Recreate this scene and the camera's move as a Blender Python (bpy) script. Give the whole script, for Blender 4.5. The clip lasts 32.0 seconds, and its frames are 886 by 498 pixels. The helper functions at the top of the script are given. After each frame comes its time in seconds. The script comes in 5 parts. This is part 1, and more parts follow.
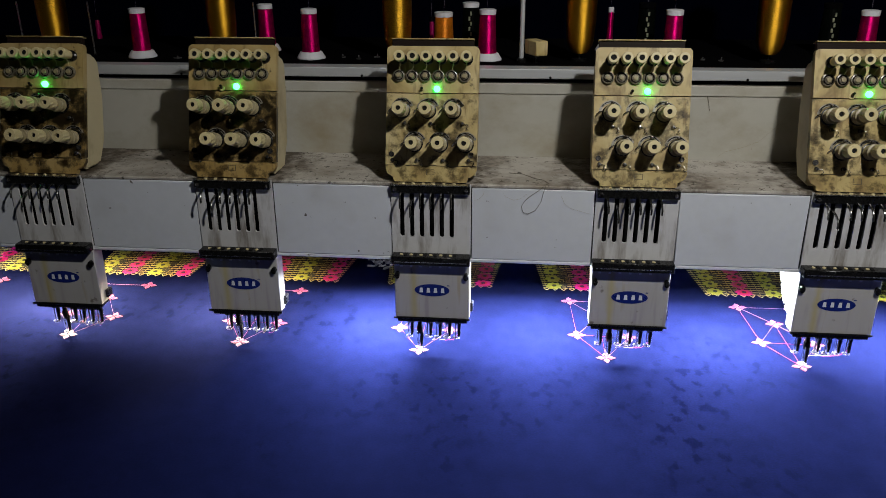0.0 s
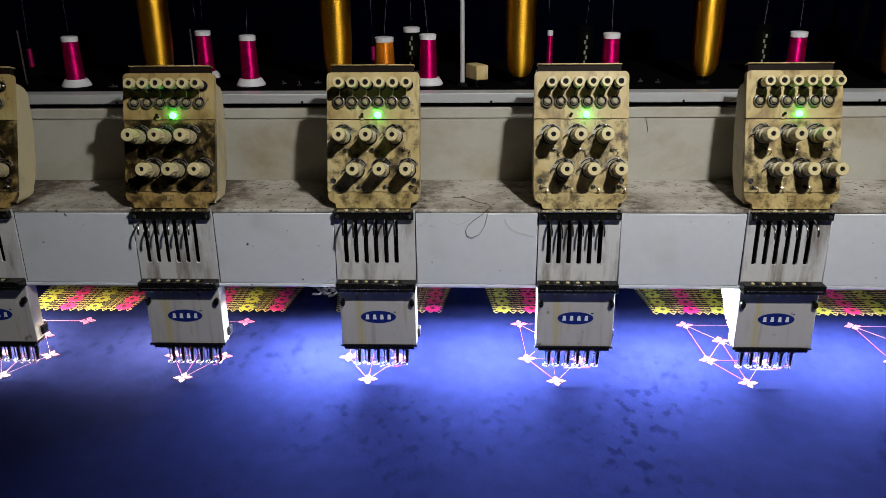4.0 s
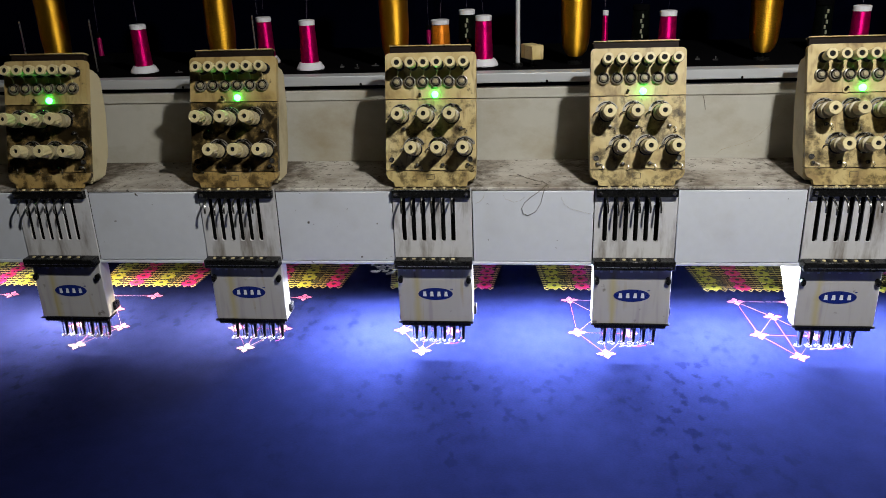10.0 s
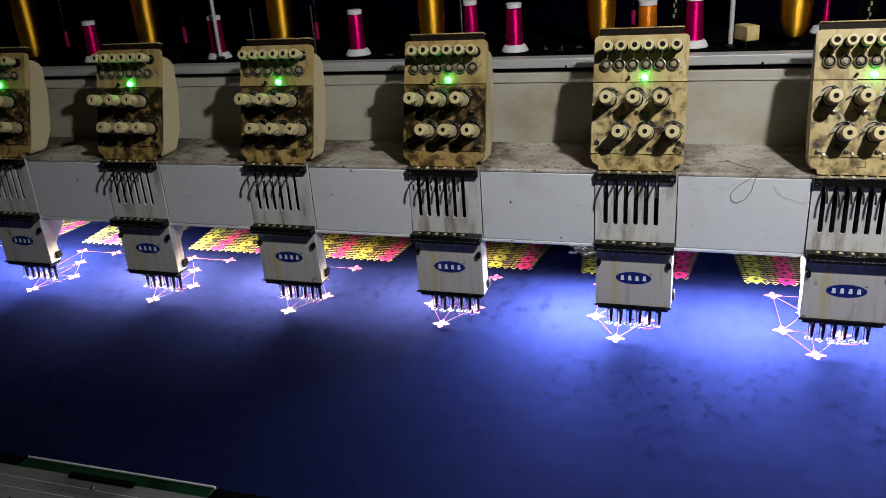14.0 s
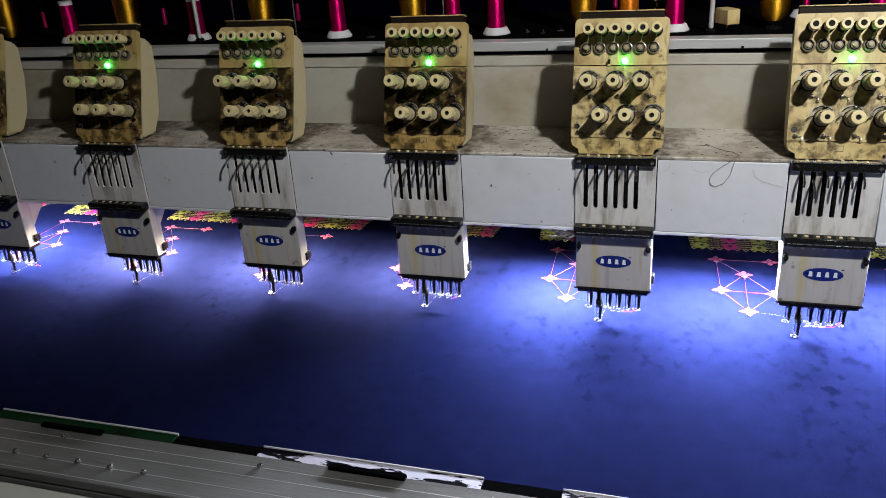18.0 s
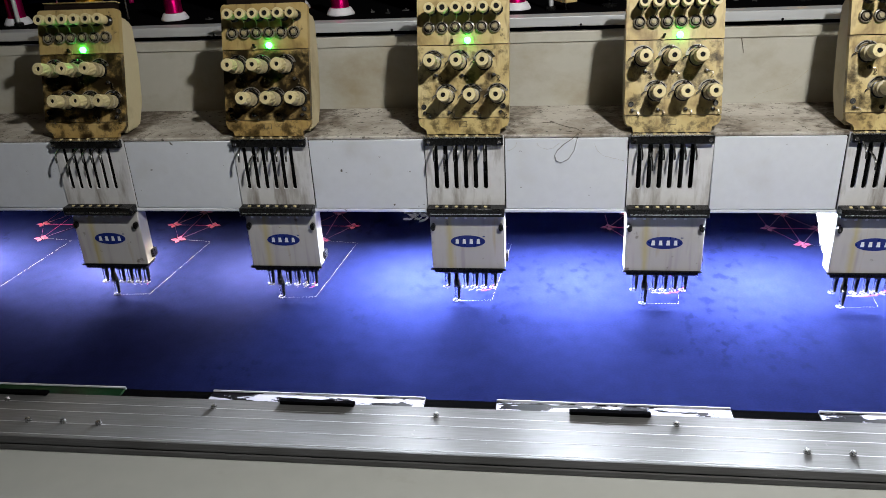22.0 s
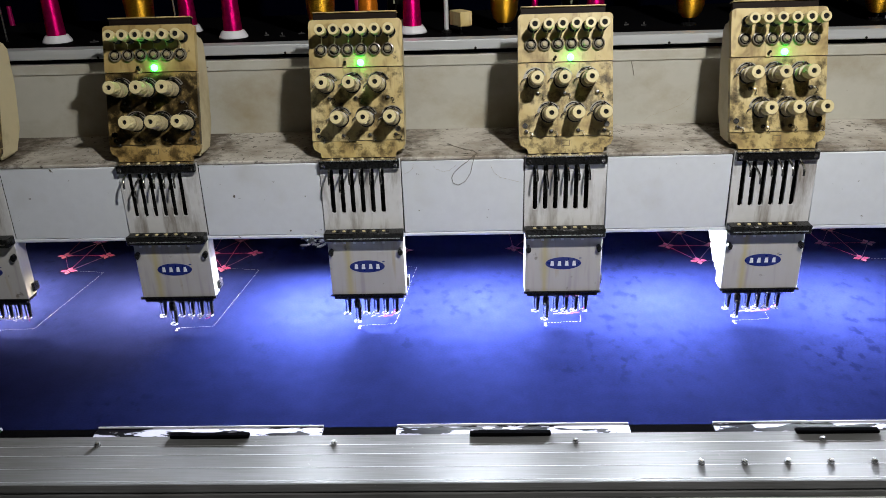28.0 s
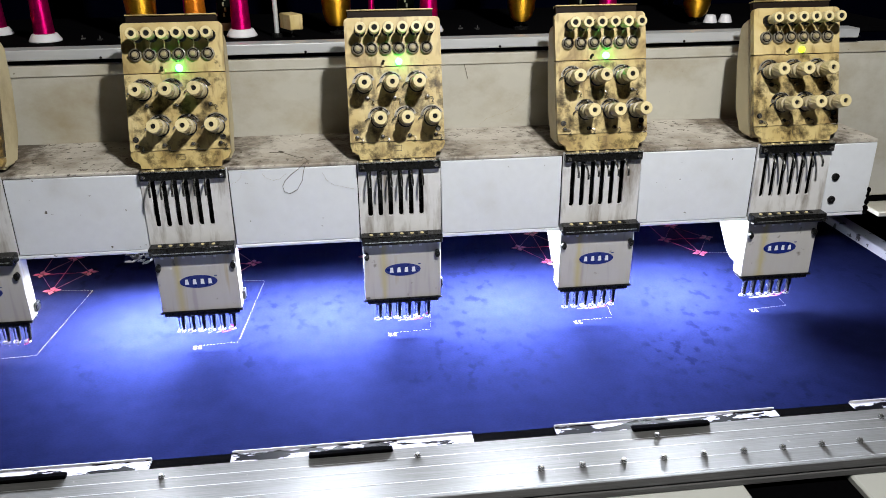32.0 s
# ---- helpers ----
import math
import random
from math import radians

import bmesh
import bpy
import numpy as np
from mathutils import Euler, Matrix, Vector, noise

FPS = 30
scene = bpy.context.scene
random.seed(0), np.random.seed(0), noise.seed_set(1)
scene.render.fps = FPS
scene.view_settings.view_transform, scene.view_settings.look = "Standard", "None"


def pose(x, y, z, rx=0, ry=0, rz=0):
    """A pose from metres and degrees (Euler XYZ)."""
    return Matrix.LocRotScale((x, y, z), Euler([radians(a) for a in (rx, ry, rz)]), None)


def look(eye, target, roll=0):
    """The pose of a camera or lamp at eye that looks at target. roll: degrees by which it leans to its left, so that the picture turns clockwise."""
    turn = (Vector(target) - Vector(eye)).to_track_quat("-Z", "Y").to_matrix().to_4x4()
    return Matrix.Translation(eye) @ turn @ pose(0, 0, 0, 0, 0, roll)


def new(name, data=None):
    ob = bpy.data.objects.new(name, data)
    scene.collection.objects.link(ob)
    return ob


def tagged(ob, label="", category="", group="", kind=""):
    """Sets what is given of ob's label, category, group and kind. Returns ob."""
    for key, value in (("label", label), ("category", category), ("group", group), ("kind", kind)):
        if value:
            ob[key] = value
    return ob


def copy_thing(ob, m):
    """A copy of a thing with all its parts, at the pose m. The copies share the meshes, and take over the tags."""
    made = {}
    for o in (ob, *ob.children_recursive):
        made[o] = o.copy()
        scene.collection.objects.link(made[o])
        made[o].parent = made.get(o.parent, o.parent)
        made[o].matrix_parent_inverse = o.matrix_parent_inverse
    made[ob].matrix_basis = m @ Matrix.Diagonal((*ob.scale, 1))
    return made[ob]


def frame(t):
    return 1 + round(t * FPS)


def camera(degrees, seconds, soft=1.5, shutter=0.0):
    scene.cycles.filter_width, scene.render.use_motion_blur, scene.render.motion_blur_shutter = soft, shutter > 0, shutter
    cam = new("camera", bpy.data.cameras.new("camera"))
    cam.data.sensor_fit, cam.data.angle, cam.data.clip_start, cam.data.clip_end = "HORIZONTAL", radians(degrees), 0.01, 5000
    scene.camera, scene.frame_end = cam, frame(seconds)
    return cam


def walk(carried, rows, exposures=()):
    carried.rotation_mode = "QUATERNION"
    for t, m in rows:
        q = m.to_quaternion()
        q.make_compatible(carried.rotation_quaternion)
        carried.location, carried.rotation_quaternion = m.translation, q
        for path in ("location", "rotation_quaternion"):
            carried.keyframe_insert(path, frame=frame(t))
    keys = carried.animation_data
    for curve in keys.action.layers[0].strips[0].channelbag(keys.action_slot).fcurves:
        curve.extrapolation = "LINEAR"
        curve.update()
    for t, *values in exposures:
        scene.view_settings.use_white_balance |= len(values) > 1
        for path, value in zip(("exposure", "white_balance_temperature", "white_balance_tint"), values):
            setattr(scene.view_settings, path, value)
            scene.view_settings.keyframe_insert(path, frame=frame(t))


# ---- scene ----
# ---- camera ----
cam = camera(58.33, 32.0, soft=0.8)
CAM_ROWS = [
    (0, 0.1441, -1.2251, 0.6914, 68.380, 0.320, 5.694),
    (0.5, 0.1453, -1.2213, 0.6985, 68.685, -0.051, 3.580),
    (1, 0.1477, -1.2223, 0.6993, 69.104, -0.230, 2.366),
    (1.5, 0.1436, -1.2209, 0.6941, 69.567, -0.311, 1.587),
    (2, 0.1448, -1.2156, 0.6945, 69.630, -0.144, 1.627),
    (2.5, 0.1499, -1.2105, 0.7008, 69.552, 0.081, 1.882),
    (4.5, 0.1600, -1.2147, 0.6986, 69.811, 0.661, 2.013),
    (5, 0.1581, -1.2150, 0.6949, 70.119, 0.618, 1.523),
    (5.5, 0.1540, -1.2142, 0.6963, 70.176, 0.424, 0.810),
    (6, 0.1525, -1.2137, 0.6986, 70.106, 0.416, 0.561),
    (6.5, 0.1535, -1.2129, 0.6974, 69.986, 0.432, 0.672),
    (7, 0.1521, -1.2163, 0.6939, 70.036, 0.461, 0.647),
    (7.5, 0.1515, -1.2163, 0.6952, 69.949, 0.423, 0.785),
    (8, 0.1518, -1.2231, 0.7003, 69.880, 0.575, 1.151),
    (8.5, 0.1546, -1.2293, 0.6987, 69.859, 0.899, 1.855),
    (9, 0.1491, -1.2375, 0.6853, 70.054, 1.162, 2.584),
    (9.5, 0.1497, -1.2417, 0.6847, 69.655, 1.582, 3.911),
    (10, 0.1499, -1.2416, 0.6831, 69.230, 1.877, 5.462),
    (10.5, 0.1404, -1.2422, 0.6849, 68.824, 2.051, 6.943),
    (11, 0.1262, -1.2501, 0.6924, 68.364, 2.267, 8.233),
    (11.5, 0.1221, -1.2549, 0.6931, 68.276, 2.559, 10.070),
    (12, 0.1082, -1.2617, 0.6917, 68.269, 2.722, 11.354),
    (12.5, 0.0958, -1.2648, 0.6962, 68.039, 2.849, 12.562),
    (13, 0.0956, -1.2687, 0.6998, 67.949, 3.171, 14.169),
    (13.5, 0.0969, -1.2706, 0.6993, 68.096, 3.517, 15.776),
    (14, 0.0972, -1.2773, 0.7001, 68.218, 3.829, 17.411),
    (14.5, 0.0912, -1.2826, 0.6990, 68.252, 3.954, 18.607),
    (16.5, 0.0866, -1.2898, 0.6966, 68.056, 3.813, 20.584),
    (17, 0.0901, -1.2856, 0.6921, 68.112, 3.688, 19.538),
    (17.5, 0.0972, -1.2796, 0.6930, 67.815, 3.578, 18.108),
    (18, 0.1073, -1.2741, 0.6978, 67.034, 3.432, 16.533),
    (18.5, 0.1153, -1.2652, 0.7000, 66.014, 3.333, 14.656),
    (19, 0.1198, -1.2627, 0.6974, 65.540, 3.109, 12.643),
    (19.5, 0.1203, -1.2627, 0.6957, 65.358, 2.959, 10.987),
    (20, 0.1205, -1.2592, 0.6998, 65.086, 2.798, 9.626),
    (20.5, 0.1289, -1.2558, 0.6982, 65.176, 2.733, 8.934),
    (21, 0.1271, -1.2556, 0.7007, 65.173, 2.624, 7.951),
    (21.5, 0.1251, -1.2544, 0.6982, 65.170, 2.509, 7.097),
    (22, 0.1397, -1.2460, 0.6921, 65.236, 2.717, 7.141),
    (22.5, 0.1469, -1.2411, 0.6916, 65.123, 2.816, 7.036),
    (23, 0.1484, -1.2393, 0.6929, 65.049, 2.865, 6.738),
    (23.5, 0.1488, -1.2387, 0.6951, 64.923, 2.853, 6.400),
    (24, 0.1495, -1.2348, 0.6922, 64.912, 2.852, 5.969),
    (24.5, 0.1538, -1.2343, 0.6853, 65.172, 2.921, 5.678),
    (26.5, 0.1592, -1.2334, 0.6808, 66.249, 2.890, 4.632),
    (27, 0.1624, -1.2372, 0.6730, 67.138, 2.604, 3.965),
    (27.5, 0.1628, -1.2321, 0.6723, 67.171, 2.054, 2.529),
    (28, 0.1774, -1.2251, 0.6760, 67.037, 1.702, 1.520),
    (28.5, 0.1769, -1.2186, 0.6757, 67.118, 1.425, 0.298),
    (29, 0.1798, -1.2132, 0.6734, 67.247, 1.333, -0.580),
    (29.5, 0.1830, -1.2115, 0.6750, 67.229, 1.240, -1.414),
    (30, 0.1869, -1.2101, 0.6727, 67.334, 1.135, -2.208),
    (30.5, 0.1931, -1.2088, 0.6740, 67.280, 1.016, -2.992),
    (31, 0.2145, -1.2046, 0.6671, 67.416, 1.040, -3.504),
    (31.5, 0.2363, -1.2039, 0.6686, 67.276, 0.898, -4.834),
    (32, 0.2560, -1.2021, 0.6748, 66.962, 0.489, -6.966),
]
walk(cam, [(t, pose(x, y, z, rx, ry, rz)) for t, x, y, z, rx, ry, rz in CAM_ROWS],
     exposures=[(0, -0.76), (2, -0.74), (5, -0.05), (9, 0.0), (13, 0.0), (17, 0.12), (20, 0.12), (24, 0.06), (28, 0.03), (32, 0.35)])

# ---- light ----
world = bpy.data.worlds.new("world")
scene.world = world
world.use_nodes = True
world.node_tree.nodes["Background"].inputs[0].default_value = (0.5, 0.55, 0.7, 1)
world.node_tree.nodes["Background"].inputs[1].default_value = 0.0002


def area_lamp(name, eye, target, w, h, watts, colour):
    data = bpy.data.lights.new(name, "AREA")
    data.shape, data.size, data.size_y, data.energy, data.color = "RECTANGLE", w, h, watts, colour
    ob = new(name, data)
    ob.matrix_world = look(eye, target)
    return ob


# the hall's lamp, above and in front of the machine
area_lamp("hall_lamp", (0.65, -1.03, 1.46), (0.50, 0.05, 0.35), 0.07, 0.05, 27.0, (1.0, 0.98, 0.93))
PITCH = 0.33
HEADS = range(-7, 4)
COOL, WARM = (0.86, 0.92, 1.0), (1.0, 0.85, 0.60)
# a work light on the left of each sewing arm; those further along are yellowish, with a deeper, made-up lip to hold
# back their light
WORK_LIGHTS = {-7: (16.0, COOL), -6: (16.0, COOL), -5: (16.0, COOL), -4: (19.0, COOL), -3: (17.5, WARM), -2: (14.5, WARM), -1: (9.0, WARM), 0: (16.0, COOL), 1: (16.0, COOL), 2: (16.0, COOL), 3: (13.0, COOL)}
LIGHT_X = {k: -0.135 if k > 0 else -0.115 for k in HEADS}
LIGHT_W = {k: 0.17 if k > 0 else 0.13 for k in HEADS}
for k, (power, colour) in WORK_LIGHTS.items():
    x = PITCH * k + LIGHT_X[k]
    main = area_lamp("work_light", (x, 0.150, 0.160), (x, 0.01 if k > 0 else 0.06 if k == 0 else 0.11, 0), LIGHT_W[k], 0.028, (1.82 if k > 0 else 1.4 if k == 0 else 1.3) * power, colour)
    if -4 < k < 1:
        main.data.spread = radians(146)
    # second lamp, added only to brighten the border and the rear cloth
    area_lamp("work_light", (x, 0.169, 0.172), (x, 0.33, 0), 0.11, 0.006, (0.42 if k >= 0 else 0.24) * power, colour)


# ---- materials ----
def nodes_of(name):
    m = bpy.data.materials.new(name)
    m.use_nodes = True
    return m, m.node_tree.nodes, m.node_tree.links, m.node_tree.nodes["Principled BSDF"]


def ramp(n, stops):
    r = n.new("ShaderNodeValToRGB")
    while len(r.color_ramp.elements) < len(stops):
        r.color_ramp.elements.new(0.5)
    for e, (p, c) in zip(r.color_ramp.elements, stops):
        e.position, e.color = p, (*c, 1) if len(c) == 3 else (c[0], c[0], c[0], 1)
    return r


def surface(name, colour, rough=0.5, metal=0.0, vary=0.12, scale=30.0, dirt=None, dirt_scale=14.0, dirt_at=(0.55, 0.7), bump=0.05, stretch=(1, 1, 1),
            spread=0.0, glow=None, dirt_stretch=(1, 1, 1), spec=0.5, second=None):
    """Paint, metal or plastic with fine grain, broad tone changes and grime that has its own outline."""
    m, n, l, p = nodes_of(name)
    co = n.new("ShaderNodeTexCoord")
    mp = n.new("ShaderNodeMapping")
    mp.inputs["Scale"].default_value = stretch
    l.new(co.outputs["Object"], mp.inputs[0])
    vec = mp.outputs[0]
    info = n.new("ShaderNodeObjectInfo")
    shift = n.new("ShaderNodeVectorMath")
    shift.operation = "MULTIPLY_ADD"
    comb = n.new("ShaderNodeCombineXYZ")
    for i in range(3):
        l.new(info.outputs["Random"], comb.inputs[i])
    shift.inputs[1].default_value = (7.0, 3.0, 5.0)
    l.new(comb.outputs[0], shift.inputs[0])
    l.new(vec, shift.inputs[2])
    fine, broad = n.new("ShaderNodeTexNoise"), n.new("ShaderNodeTexNoise")
    fine.inputs["Scale"].default_value, fine.inputs["Detail"].default_value = scale * 6, 4
    broad.inputs["Scale"].default_value, broad.inputs["Detail"].default_value = scale * 0.3, 3
    for t in (fine, broad):
        l.new(shift.outputs[0], t.inputs["Vector"])
    add = n.new("ShaderNodeMath")
    add.operation = "ADD"
    l.new(fine.outputs["Fac"], add.inputs[0])
    l.new(broad.outputs["Fac"], add.inputs[1])
    r = ramp(n, [(0.30, [c * (1 - vary) for c in colour]), (0.70, [min(1, c * (1 + vary)) for c in colour])])
    half = n.new("ShaderNodeMath")
    half.operation = "MULTIPLY"
    half.inputs[1].default_value = 0.5
    l.new(add.outputs[0], half.inputs[0])
    l.new(half.outputs[0], r.inputs[0])
    out = r.outputs[0]
    if dirt:
        g = n.new("ShaderNodeTexNoise")
        g.inputs["Scale"].default_value, g.inputs["Detail"].default_value, g.inputs["Roughness"].default_value = dirt_scale, 6, 0.62
        gm = n.new("ShaderNodeMapping")
        gm.inputs["Scale"].default_value = dirt_stretch
        l.new(shift.outputs[0], gm.inputs[0])
        l.new(gm.outputs[0], g.inputs["Vector"])
        gr = ramp(n, [(dirt_at[0], (0,)), (dirt_at[1], (1,))])
        l.new(g.outputs["Fac"], gr.inputs[0])
        mix = n.new("ShaderNodeMixRGB")
        mix.inputs[2].default_value = (*dirt, 1)
        l.new(gr.outputs[0], mix.inputs[0])
        l.new(out, mix.inputs[1])
        out = mix.outputs[0]
    if second:
        colour2, scale2, lo, hi = second
        g2 = n.new("ShaderNodeTexNoise")
        g2.inputs["Scale"].default_value, g2.inputs["Detail"].default_value, g2.inputs["Roughness"].default_value = scale2, 5, 0.6
        l.new(shift.outputs[0], g2.inputs["Vector"])
        r2 = ramp(n, [(lo, (0,)), (hi, (1,))])
        l.new(g2.outputs["Fac"], r2.inputs[0])
        mix2 = n.new("ShaderNodeMixRGB")
        mix2.inputs[2].default_value = (*colour2, 1)
        l.new(r2.outputs[0], mix2.inputs[0])
        l.new(out, mix2.inputs[1])
        out = mix2.outputs[0]
    if spread:
        hsv = n.new("ShaderNodeHueSaturation")
        mr = n.new("ShaderNodeMapRange")
        mr.inputs[3].default_value, mr.inputs[4].default_value = 1 - spread, 1 + spread
        l.new(info.outputs["Random"], mr.inputs[0])
        l.new(mr.outputs[0], hsv.inputs["Value"])
        l.new(out, hsv.inputs["Color"])
        out = hsv.outputs[0]
    l.new(out, p.inputs["Base Color"])
    rr = n.new("ShaderNodeMapRange")
    rr.inputs[3].default_value, rr.inputs[4].default_value = max(0.02, rough - 0.1), min(1, rough + 0.1)
    l.new(fine.outputs["Fac"], rr.inputs[0])
    l.new(rr.outputs[0], p.inputs["Roughness"])
    p.inputs["Metallic"].default_value = metal
    p.inputs["Specular IOR Level"].default_value = spec
    if bump:
        b = n.new("ShaderNodeBump")
        b.inputs["Strength"].default_value, b.inputs["Distance"].default_value = bump, 0.001
        l.new(fine.outputs["Fac"], b.inputs["Height"])
        l.new(b.outputs[0], p.inputs["Normal"])
    if glow:
        p.inputs["Emission Color"].default_value, p.inputs["Emission Strength"].default_value = (*glow[:3], 1), glow[3]
    return m


M_BEAM = surface("grey_white_enamel", (0.62, 0.65, 0.70), 0.38, vary=0.05, scale=12, dirt=(0.50, 0.51, 0.52), dirt_scale=9, dirt_at=(0.58, 0.80), bump=0.03, second=((0.06, 0.05, 0.04), 70, 0.69, 0.73))
M_BEAMTOP = surface("dusty_enamel", (0.50, 0.47, 0.42), 0.65, vary=0.12, scale=25, dirt=(0.15, 0.11, 0.07), dirt_scale=11, dirt_at=(0.44, 0.72), bump=0.3, second=((0.05, 0.042, 0.03), 90, 0.60, 0.68))


def oil_beside_heads(m, width, colour):
    """Adds brown oil that has spread over the cover round the foot of each head."""
    n, l = m.node_tree.nodes, m.node_tree.links
    p = n["Principled BSDF"]
    old = p.inputs["Base Color"].links[0].from_socket
    co, sep = n.new("ShaderNodeTexCoord"), n.new("ShaderNodeSeparateXYZ")
    l.new(co.outputs["Object"], sep.inputs[0])
    def math_node(op, a, b=None, c=None):
        q = n.new("ShaderNodeMath")
        q.operation = op
        for i, v in enumerate((a, b, c)):
            if v is None:
                continue
            if isinstance(v, (int, float)):
                q.inputs[i].default_value = v
            else:
                l.new(v, q.inputs[i])
        return q.outputs[0]
    near = math_node("PINGPONG", sep.outputs[0], PITCH / 2)
    noise = n.new("ShaderNodeTexNoise")
    noise.inputs["Scale"].default_value, noise.inputs["Detail"].default_value, noise.inputs["Roughness"].default_value = 38, 6, 0.7
    l.new(co.outputs["Object"], noise.inputs["Vector"])
    reach = math_node("MULTIPLY_ADD", near, -1 / width, 1.0)
    f = ramp(n, [(0.68, (0,)), (0.84, (0.5,)), (1.04, (0.92,))])
    l.new(math_node("MULTIPLY_ADD", noise.outputs["Fac"], 1.25, math_node("MULTIPLY", reach, 0.55)), f.inputs[0])
    mix = n.new("ShaderNodeMixRGB")
    mix.inputs[2].default_value = (*colour, 1)
    l.new(f.outputs[0], mix.inputs[0])
    l.new(old, mix.inputs[1])
    l.new(mix.outputs[0], p.inputs["Base Color"])


oil_beside_heads(M_BEAMTOP, 0.13, (0.050, 0.032, 0.016))

M_BOARD = surface("beige_enamel", (0.44, 0.43, 0.38), 0.55, vary=0.05, scale=8, dirt=(0.27, 0.22, 0.13), dirt_scale=6, dirt_at=(0.46, 0.78), bump=0.04, dirt_stretch=(1, 1, 1.3), second=((0.10, 0.07, 0.035), 60, 0.70, 0.76))


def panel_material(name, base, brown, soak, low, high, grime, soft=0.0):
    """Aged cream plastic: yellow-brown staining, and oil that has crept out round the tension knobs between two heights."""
    m, n, l, p = nodes_of(name)
    co, info = n.new("ShaderNodeTexCoord"), n.new("ShaderNodeObjectInfo")
    add = n.new("ShaderNodeVectorMath")
    l.new(co.outputs["Object"], add.inputs[0])
    l.new(info.outputs["Random"], add.inputs[1])
    broad, oil, fine, run = (n.new("ShaderNodeTexNoise") for _ in range(4))
    for t, sc, d, rough, warp in ((broad, 17, 4, 0.55, 0.4), (oil, 44, 6, 0.66, 0.15), (fine, 260, 3, 0.5, 0.0), (run, 55, 3, 0.5, 0.3)):
        t.inputs["Scale"].default_value, t.inputs["Detail"].default_value = sc, d
        t.inputs["Roughness"].default_value, t.inputs["Distortion"].default_value = rough, warp
        l.new(add.outputs[0], t.inputs["Vector"])
    streak = n.new("ShaderNodeMapping")
    streak.inputs["Scale"].default_value = (1.6, 1, 0.25)
    l.new(add.outputs[0], streak.inputs[0])
    l.new(streak.outputs[0], run.inputs["Vector"])
    tone = ramp(n, [(0.36, base), (0.56, [0.80 * base[0], 0.74 * base[1], 0.60 * base[2]]), (0.70, brown)])
    l.new(broad.outputs["Fac"], tone.inputs[0])
    runs = ramp(n, [(0.54, (0,)), (0.68, (0.7,))])
    l.new(run.outputs["Fac"], runs.inputs[0])
    mix0 = n.new("ShaderNodeMixRGB")
    mix0.inputs[2].default_value = (*brown, 1)
    l.new(runs.outputs[0], mix0.inputs[0])
    l.new(tone.outputs[0], mix0.inputs[1])
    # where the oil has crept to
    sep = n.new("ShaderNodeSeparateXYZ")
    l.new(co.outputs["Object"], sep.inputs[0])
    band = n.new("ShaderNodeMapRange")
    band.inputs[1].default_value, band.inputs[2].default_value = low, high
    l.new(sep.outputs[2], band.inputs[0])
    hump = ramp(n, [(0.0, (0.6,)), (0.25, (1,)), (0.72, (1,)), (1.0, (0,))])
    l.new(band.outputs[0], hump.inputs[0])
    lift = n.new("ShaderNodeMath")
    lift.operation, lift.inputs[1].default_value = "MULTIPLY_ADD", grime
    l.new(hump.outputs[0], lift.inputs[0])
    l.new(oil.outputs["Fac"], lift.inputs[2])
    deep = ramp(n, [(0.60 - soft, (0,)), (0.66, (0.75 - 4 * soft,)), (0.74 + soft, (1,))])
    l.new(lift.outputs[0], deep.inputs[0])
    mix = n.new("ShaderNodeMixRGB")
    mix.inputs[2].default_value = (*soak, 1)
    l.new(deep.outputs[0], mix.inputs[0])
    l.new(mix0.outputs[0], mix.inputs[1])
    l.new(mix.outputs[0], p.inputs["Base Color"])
    gloss = n.new("ShaderNodeMapRange")
    gloss.inputs[3].default_value, gloss.inputs[4].default_value = 0.48, 0.30
    l.new(deep.outputs[0], gloss.inputs[0])
    l.new(gloss.outputs[0], p.inputs["Roughness"])
    b = n.new("ShaderNodeBump")
    b.inputs["Strength"].default_value, b.inputs["Distance"].default_value = 0.08, 0.001
    l.new(fine.outputs["Fac"], b.inputs["Height"])
    l.new(b.outputs[0], p.inputs["Normal"])
    return m


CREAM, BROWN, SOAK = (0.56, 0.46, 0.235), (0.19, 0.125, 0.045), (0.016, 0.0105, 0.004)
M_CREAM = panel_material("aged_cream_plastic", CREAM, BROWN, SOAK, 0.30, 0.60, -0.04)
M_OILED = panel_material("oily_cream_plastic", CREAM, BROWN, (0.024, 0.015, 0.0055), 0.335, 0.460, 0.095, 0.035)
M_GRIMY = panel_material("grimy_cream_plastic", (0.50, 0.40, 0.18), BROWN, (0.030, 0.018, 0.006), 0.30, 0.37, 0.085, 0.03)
# left heads: more oil and stain, on a base darkened for weaker lamplight
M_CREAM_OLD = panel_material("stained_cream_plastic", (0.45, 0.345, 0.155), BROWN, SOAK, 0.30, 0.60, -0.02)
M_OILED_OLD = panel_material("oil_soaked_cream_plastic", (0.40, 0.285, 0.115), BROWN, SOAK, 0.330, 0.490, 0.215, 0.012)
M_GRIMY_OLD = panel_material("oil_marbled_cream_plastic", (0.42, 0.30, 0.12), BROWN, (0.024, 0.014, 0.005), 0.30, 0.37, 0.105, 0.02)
M_HOUSING = surface("cream_housing_plastic", (0.52, 0.455, 0.29), 0.5, vary=0.05, scale=15, dirt=(0.30, 0.24, 0.14), dirt_scale=8, dirt_at=(0.55, 0.75), bump=0.05)
M_KNOB = surface("cream_knob_plastic", (0.62, 0.53, 0.29), 0.38, vary=0.08, scale=60, dirt=(0.2, 0.15, 0.07), dirt_scale=60, dirt_at=(0.60, 0.8), bump=0.05, spread=0.08)
